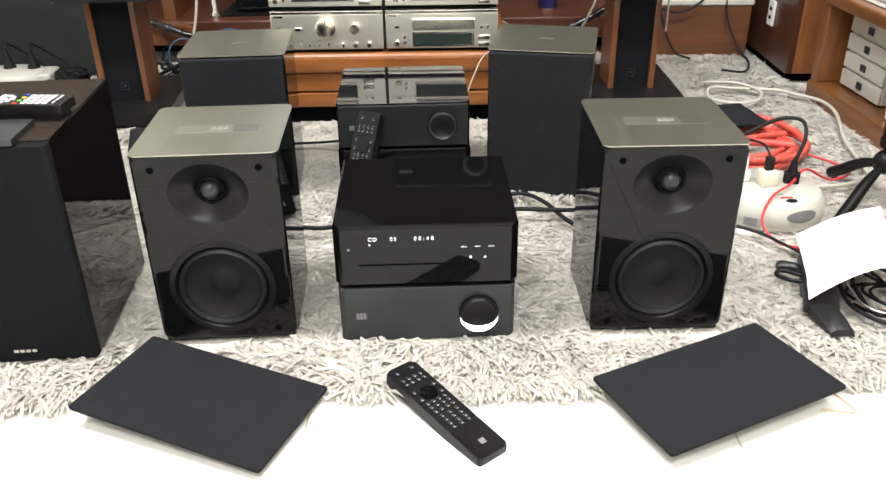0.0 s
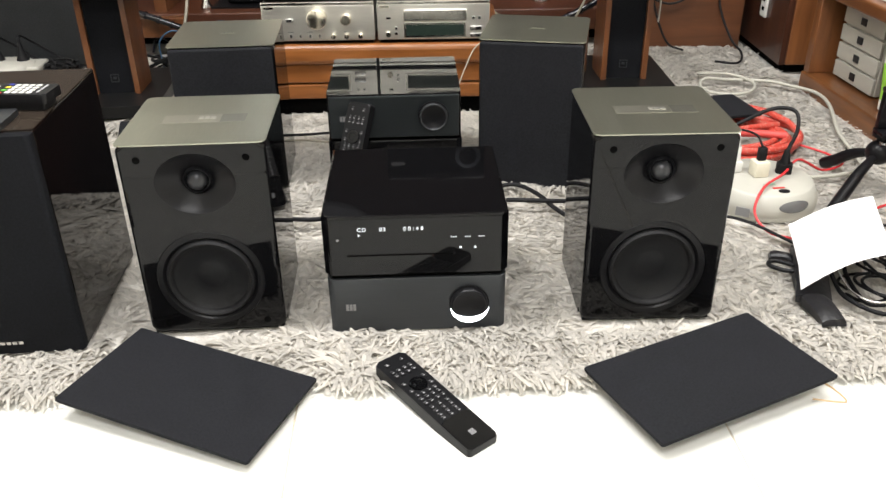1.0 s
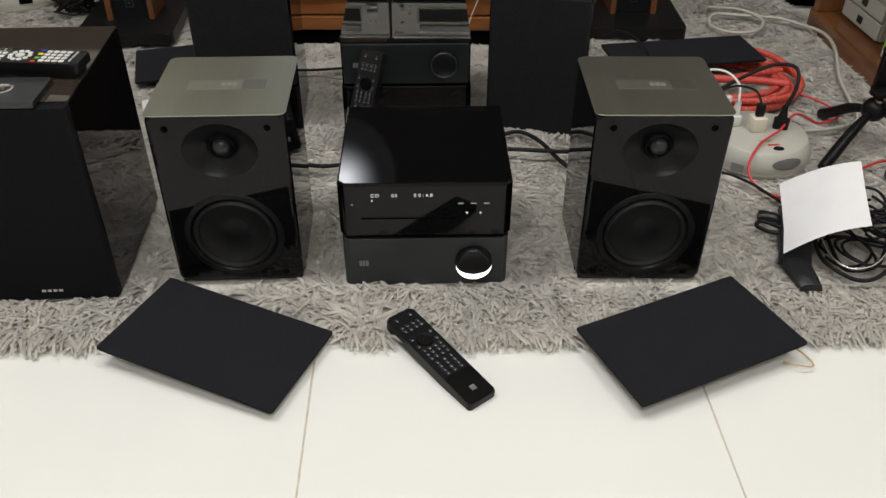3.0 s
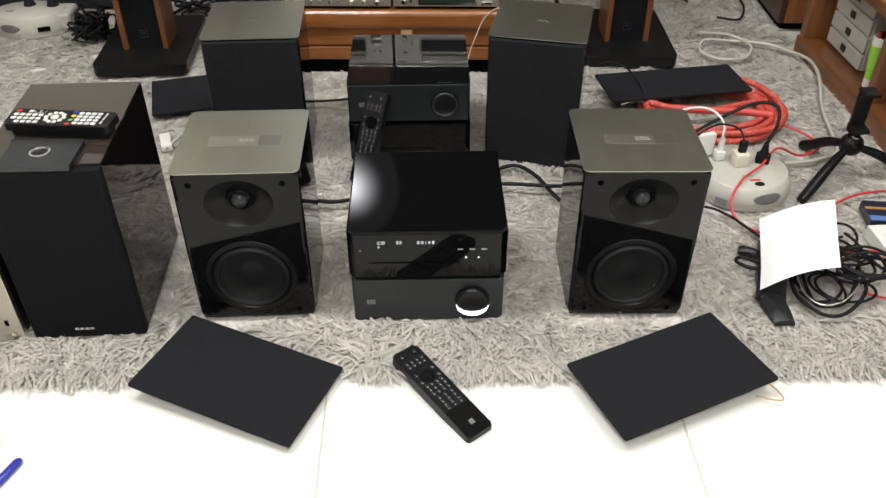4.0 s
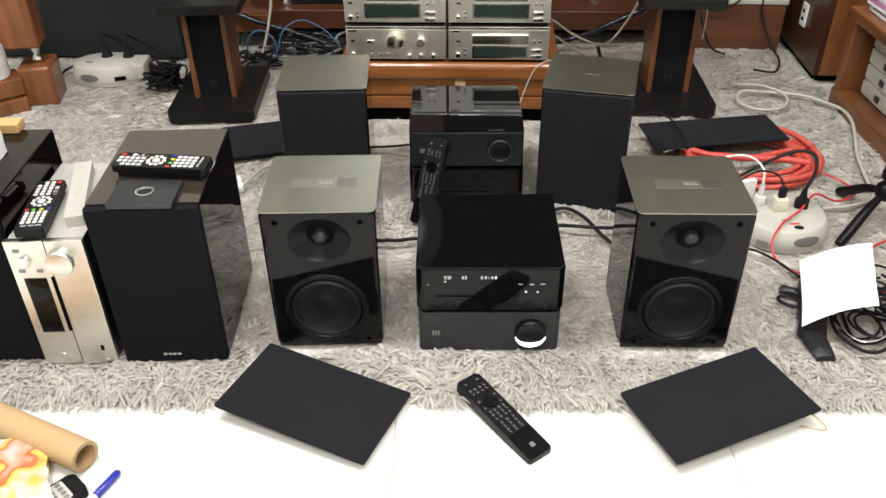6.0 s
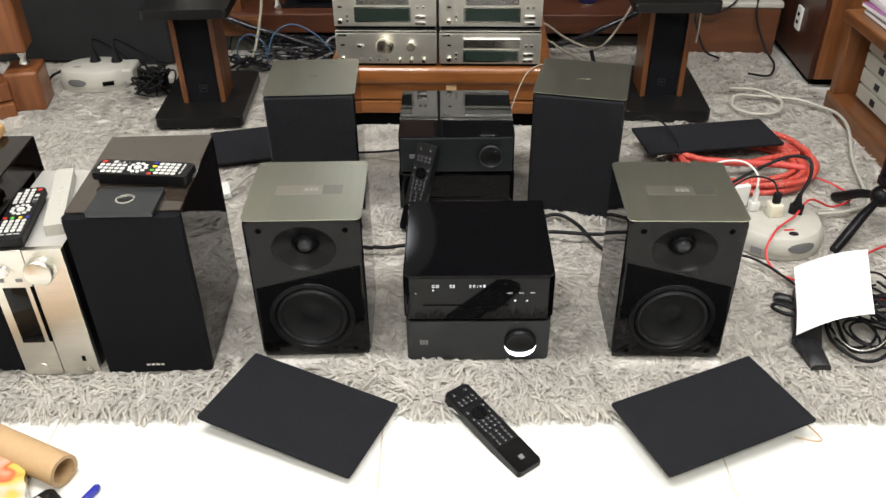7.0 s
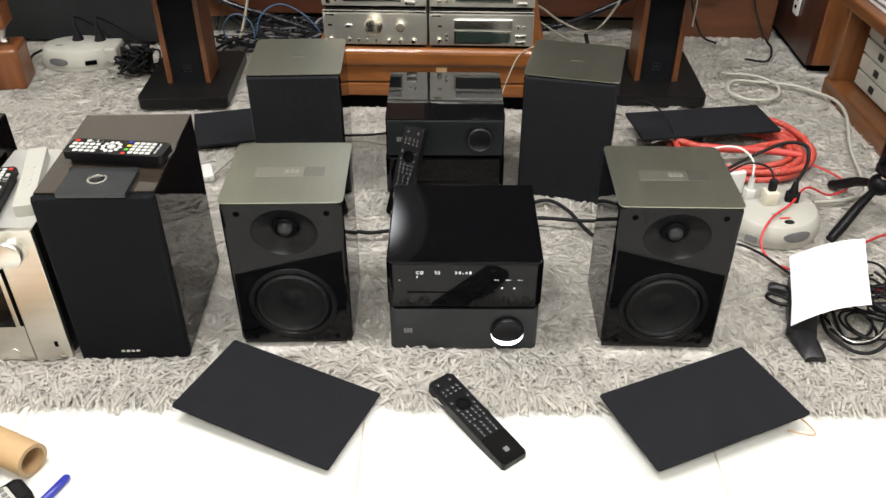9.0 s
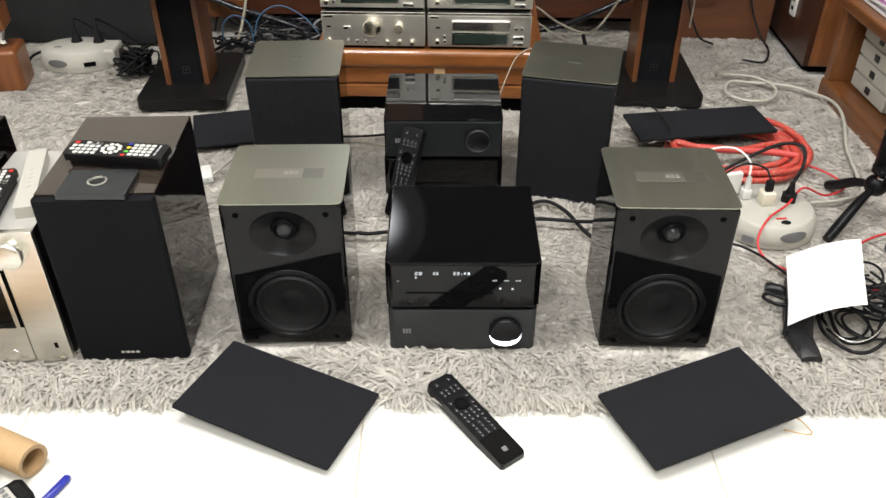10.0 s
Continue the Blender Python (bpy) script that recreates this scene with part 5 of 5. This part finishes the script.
for k, (c, w0) in enumerate((((0.42, 0.40, 0.46), 0.0), ((0.60, 0.58, 0.62), 0.006), ((0.35, 0.12, 0.30), -0.004), ((0.70, 0.69, 0.68), 0.004), ((0.55, 0.53, 0.60), 0.0))):
    mg = thing("magazine", 1.05, 1.93, 0.2815 + k * 0.010, 3 + 2 * (k % 3), "thin printed magazine in pile on wooden shelf", "magazine", "pile of magazines")
    part("page_block", box(w0 - 0.055, 0.17, -0.16, 0.13, 0.0, 0.0085, 0.001), M_PAPER, mg)
    part("cover", box(w0 - 0.056, 0.171, -0.161, 0.131, 0.0086, 0.0094), mat("printed_cover", c, 0.35, grain=(40, 0.4), stain=(14, 0.4)), mg)
ba = thing("battery_pack", 0.872, 1.294, 0.014, -6, "dark blue boxed batteries lying on rug", "battery box")
part("box", box(-0.030, 0.034, -0.035, 0.035, 0.0, 0.022, 0.002), mat("navy_card", (0.018, 0.02, 0.04), 0.35), ba)
part("stripe", box(-0.0302, 0.0342, 0.004, 0.012, 0.0222, 0.0226), mat("ochre_print", (0.40, 0.22, 0.06), 0.4), ba)
part("stripe", box(-0.0302, 0.0342, -0.034, -0.018, 0.0222, 0.0226), mat("steel_blue_print", (0.10, 0.18, 0.42), 0.4), ba)
ob2 = thing("carton", 0.858, 1.186, 0.014, 4, "white and orange small carton lying on rug", "carton")
part("box", box(-0.034, 0.06, -0.060, 0.056, 0.0, 0.028, 0.002), M_WHITE, ob2)
part("orange_face", box(-0.0342, 0.0602, -0.0605, -0.018, 0.0005, 0.0286), mat("orange_card", (0.75, 0.24, 0.04), 0.5), ob2)


# ---- clutter on the tiles ----
tu = thing("cardboard_tube", -0.630, 0.722, 0.026, 157, "brown cardboard tube lying on white tiles", "tube")
part("wall", lathe([(0.0195, 0.0), (0.0195, 0.42), (0.0258, 0.42), (0.0260, 0.41), (0.0260, 0.002), (0.0256, 0.0), (0.0195, 0.0)], 0, 0, 40, axis="z"), M_CARD, tu).matrix_basis = pose(0, 0, 0, 0, 90, 0)
part("end_ring", lathe([(0.0196, -0.0004), (0.0257, -0.0004)], 0, 0, 40, axis="z"), M_CARDEND, tu).matrix_basis = pose(0, 0, 0, 0, 90, 0)

M_BAG = mat("printed_plastic_bag", (0.7, 0.3, 0.1), 0.18, bump=(60, 0.5), coat=0.3)
nt = M_BAG.node_tree
nz = nt.nodes.new("ShaderNodeTexNoise")
nz.inputs["Scale"].default_value, nz.inputs["Detail"].default_value = 13, 2
nt.links.new(next(n for n in nt.nodes if n.type == "TEX_COORD").outputs["Object"], nz.inputs["Vector"])
rp = nt.nodes.new("ShaderNodeValToRGB")
rp.color_ramp.interpolation = "EASE"
cols = [(0.38, (0.62, 0.57, 0.54)), (0.48, (0.62, 0.34, 0.22)), (0.53, (0.56, 0.14, 0.05)), (0.565, (0.60, 0.46, 0.10)), (0.68, (0.58, 0.54, 0.47))]
rp.color_ramp.elements[0].position, rp.color_ramp.elements[0].color = cols[0][0], (*cols[0][1], 1)
rp.color_ramp.elements[1].position, rp.color_ramp.elements[1].color = cols[-1][0], (*cols[-1][1], 1)
for pos, c in cols[1:-1]:
    e = rp.color_ramp.elements.new(pos)
    e.color = (*c, 1)
nt.links.new(nz.outputs[0], rp.inputs[0])
nt.links.new(rp.outputs[0], nt.nodes["Principled BSDF"].inputs["Base Color"])
sb = thing("snack_bag", -0.775, 0.668, 0.0, 28, "crumpled orange and yellow plastic snack bag on tiles", "bag")
part("film", crumple(-0.11, 0.100, -0.090, 0.064, 0.0, 0.044, 0.008, 5, 18), M_BAG, sb)

ca = thing("small_remote", -0.655, 0.652, 0.0, 50, "dark grey keypad remote lying on white tiles", "remote control")
part("body", prism(rrect(-0.075, 0.045, -0.024, 0.024, 0.008), 0.0, 0.015, 0.003), M_SATIN, ca)
part("face", prism(rrect(-0.070, 0.024, -0.0205, 0.0205, 0.004), 0.0152, 0.0158), M_SILVERCASE, ca, "pale grey key field")
for i in range(7):
    for j in range(4):
        kx, ky = -0.064 + i * 0.0132, -0.0150 + j * 0.0100
        part("button", prism(rrect(kx - 0.0038, kx + 0.0038, ky - 0.0030, ky + 0.0030, 0.0010, 2), 0.0158, 0.0175), M_GREYP, ca)
part("display", box(0.027, 0.039, -0.017, 0.017, 0.0152, 0.0156), M_GLOSS, ca)
pe = thing("ballpoint_pen", -0.578, 0.712, 0.0, 249, "white ballpoint pen with blue cap on tiles", "pen")
part("cap", lathe([(0.0, -0.002), (0.004, 0.0), (0.0062, 0.006), (0.0066, 0.050), (0.0056, 0.052)], 0, 0, 14, axis="z"), M_BLUE, pe, "blue cap").matrix_basis = pose(0, 0, 0.006, 0, 90, 0)
part("barrel", lathe([(0.0056, 0.050), (0.0054, 0.140), (0.003, 0.145), (0, 0.145)], 0, 0, 14, axis="z"), M_WHITE, pe, "white barrel").matrix_basis = pose(0, 0, 0.006, 0, 90, 0)
part("clip", box(0.004, 0.045, -0.0015, 0.0015, 0.0116, 0.0135), M_BLUE, pe)

# ---- on the far brown speaker ----
yb = thing("wooden_block", -0.905, 1.220, 0.3365, 3.5, "small pale yellow wooden box on brown speaker", "box")
part("block", box(-0.06, 0.040, -0.020, 0.012, 0.0, 0.018, 0.002), mat("pale_yellow_card", (0.58, 0.36, 0.15), 0.6), yb)
wb = thing("white_bag", -0.930, 1.045, 0.3365, 3.5, "upright white paper bag with flat sides on brown speaker", "bag")
part("film", crumple(-0.10, 0.082, -0.108, 0.085, 0.0, 0.110, 0.003, 12, 12), M_PAPER, wb)


# ---- shag rug ----
RX0, RX1, RY0, RY1 = -1.75, 1.50, 0.893, 2.50
rug = thing("shag_rug", 0, 0, 0, 1.4, "thick pale grey shag rug with long flat strands", "rug")
part("backing", prism([(RX0, RY0), (RX1, RY0), (RX1, 2.04), (1.000, 2.03), (1.000, RY1), (RX0, RY1)], 0.0, 0.009, 0.003), M_RUGBACK, rug, "woven grey backing")


def rug_pile(name, count, x0, x1, y0, y1, seed, shag=""):
    g = np.random.default_rng(seed)
    x, y = g.uniform(x0, x1, count), g.uniform(y0, y1, count)
    keep = np.ones(count, bool)
    c, s = math.cos(radians(1.4)), math.sin(radians(1.4))
    wx, wy = c * x - s * y, s * x + c * y
    for fx, fy, fw, fd, fz in FOOT:
        ca, sa = math.cos(radians(-fz)), math.sin(radians(-fz))
        lx, ly = ca * (wx - fx) - sa * (wy - fy), sa * (wx - fx) + ca * (wy - fy)
        keep &= ~((np.abs(lx) < fw / 2) & (np.abs(ly) < fd / 2))
    keep &= ~((x > 1.005) & (y > 2.03))
    x, y = x[keep], y[keep]
    n = len(x)
    swirl = 2.2 * np.sin(3.1 * x + 1.7 * np.sin(4.3 * y)) + 1.9 * np.cos(5.3 * y + 1.3 * np.sin(6.1 * x)) + 0.8 * np.sin(17 * x + 13 * y)
    # tufts: strands that spring from one knot lean and rise together
    ci = (np.floor(x / 0.026 + 0.35 * np.sin(41 * y)) % 64).astype(int)
    cj = (np.floor(y / 0.026 + 0.35 * np.sin(37 * x)) % 64).astype(int)
    lean, rise = g.normal(0, 0.9, (64, 64))[ci, cj], g.uniform(0.0, 1.0, (64, 64))[ci, cj]
    a = swirl + lean + g.normal(0, 0.55, n)
    length = g.uniform(0.020, 0.052, n)
    width = g.uniform(0.0015, 0.0044, n)
    lift = g.uniform(0.0010, 0.0045, n) + 0.0036 * rise ** 2
    tipz = g.uniform(-0.004, 0.007, n)
    if shag:
        length, width = g.uniform(0.022, 0.050, n), g.uniform(0.0013, 0.0032, n)
        lift, tipz = g.uniform(0.003, 0.014, n), g.uniform(-0.004, 0.011, n)
    if shag == "edge":
        lift, tipz = g.uniform(0.006, 0.018, n), g.uniform(-0.004, 0.014, n)
    if shag == "fringe":
        a = -math.pi / 2 + g.normal(0, 0.7, n)
        tipz = g.uniform(-0.006, 0.008, n)
    elif shag == "front":
        a = a * 0.5 - math.pi / 2 + g.normal(0, 0.5, n)
    bend = g.normal(0, 0.5, n)
    d0 = np.stack([np.cos(a), np.sin(a)], 1)
    d1 = np.stack([np.cos(a + bend), np.sin(a + bend)], 1)
    p0 = np.stack([x, y, np.full(n, 0.007)], 1)
    p1 = p0.copy()
    p1[:, :2] += d0 * (length * 0.45)[:, None]
    p1[:, 2] += lift
    p2 = p1.copy()
    p2[:, :2] += d1 * (length * 0.55)[:, None]
    p2[:, 2] = np.maximum(0.0025, 0.009 + tipz)
    roll = g.normal(0, 0.32, n)
    sd = np.stack([-np.sin(a) * np.cos(roll), np.cos(a) * np.cos(roll), np.sin(roll)], 1) * width[:, None]
    verts = np.stack([p0 - sd * 0.6, p0 + sd * 0.6, p1 - sd, p1 + sd, p2 - sd * 0.55, p2 + sd * 0.55], 1).reshape(-1, 3)
    base = (np.arange(n) * 6)[:, None]
    quads = np.stack([base + np.array([0, 1, 3, 2]), base + np.array([2, 3, 5, 4])], 1).reshape(-1, 4)
    me = bpy.data.meshes.new(name)
    me.vertices.add(len(verts))
    me.vertices.foreach_set("co", verts.astype(np.float32).ravel())
    me.loops.add(quads.size)
    me.loops.foreach_set("vertex_index", quads.astype(np.int32).ravel())
    me.polygons.add(len(quads))
    me.polygons.foreach_set("loop_start", np.arange(0, quads.size, 4, dtype=np.int32))
    me.polygons.foreach_set("use_smooth", np.ones(len(quads), bool))
    me.update(calc_edges=True)
    me.materials.append(M_PILE)
    ob = new(name, me)
    ob.parent = rug
    tagged(ob, "pale grey flat strands lying in all directions", kind="stuff")
    return ob


# where things press the pile flat: x, y, width, depth, turn
FOOT = [(-0.294, 1.088, 0.20, 0.22, 3.0), (0.323, 1.104, 0.20, 0.22, 0.8), (-0.372, 1.595, 0.19, 0.19, 4), (0.222, 1.595, 0.19, 0.19, -14),
        (-0.006, 1.127, 0.255, 0.245, 1.8), (-0.061, 1.61, 0.25, 0.24, 2), (-0.300, 0.862, 0.330, 0.215, -21.7), (0.376, 0.872, 0.300, 0.185, 24.8),
        (-0.566, 1.10, 0.19, 0.26, 4), (-0.894, 1.08, 0.19, 0.26, 3.5), (-0.732, 1.075, 0.13, 0.26, 3.5), (-0.105, 2.12, 0.56, 0.42, 0),
        (-0.752, 2.06, 0.215, 0.29, 4), (0.492, 2.12, 0.215, 0.29, 0.5), (1.20, 1.62, 0.44, 0.96, 3.5), (1.12, 2.30, 0.31, 0.52, 0),
        (0.010, 0.848, 0.205, 0.052, -50.8), (0.63, 1.42, 0.18, 0.20, 0)]
rug_pile("shag_surface", 158000, -1.45, 1.30, RY0 + 0.012, RY1, 3)
rug_pile("shaggy_border", 11500, -1.45, 1.30, RY0 - 0.002, RY0 + 0.11, 4, "front")
rug_pile("shaggy_border", 12000, 0.50, 0.96, 2.13, RY1, 6, "back")
for x0, x1, y0 in ((-0.86, -0.64, 1.868), (0.38, 0.60, 1.930), (0.12, 0.32, 1.490), (-0.46, -0.27, 1.492), (-0.19, 0.07, 1.478)):
    rug_pile("shaggy_border", 1300, x0, x1, y0 - 0.020, y0 + 0.004, 11 + int(y0 * 100), "edge")
rug_pile("shaggy_border", 2600, 0.55, 0.97, 2.36, 2.45, 8, "edge")
rug_pile("fringe", 5600, -1.45, 1.30, RY0 - 0.004, RY0 + 0.022, 5, "fringe")

# ---- floor tiles ----
TS = 0.539
tile_me = None
for i in range(-4, 4):
    for j in range(-5, 5):
        if tile_me is None:
            ob = part("tile", box(0.0011, TS - 0.0011, 0.0011, TS - 0.0011, -0.006, 0.0, 0.0006, 1), M_TILE, floor)
            tile_me = ob.data
        else:
            ob = new("tile", tile_me)
            ob.parent = floor
        ob.matrix_basis = pose(0, 0, 0, 0, 0, TURN) @ pose(-0.125 + i * TS, 0.41 + j * TS, 0)
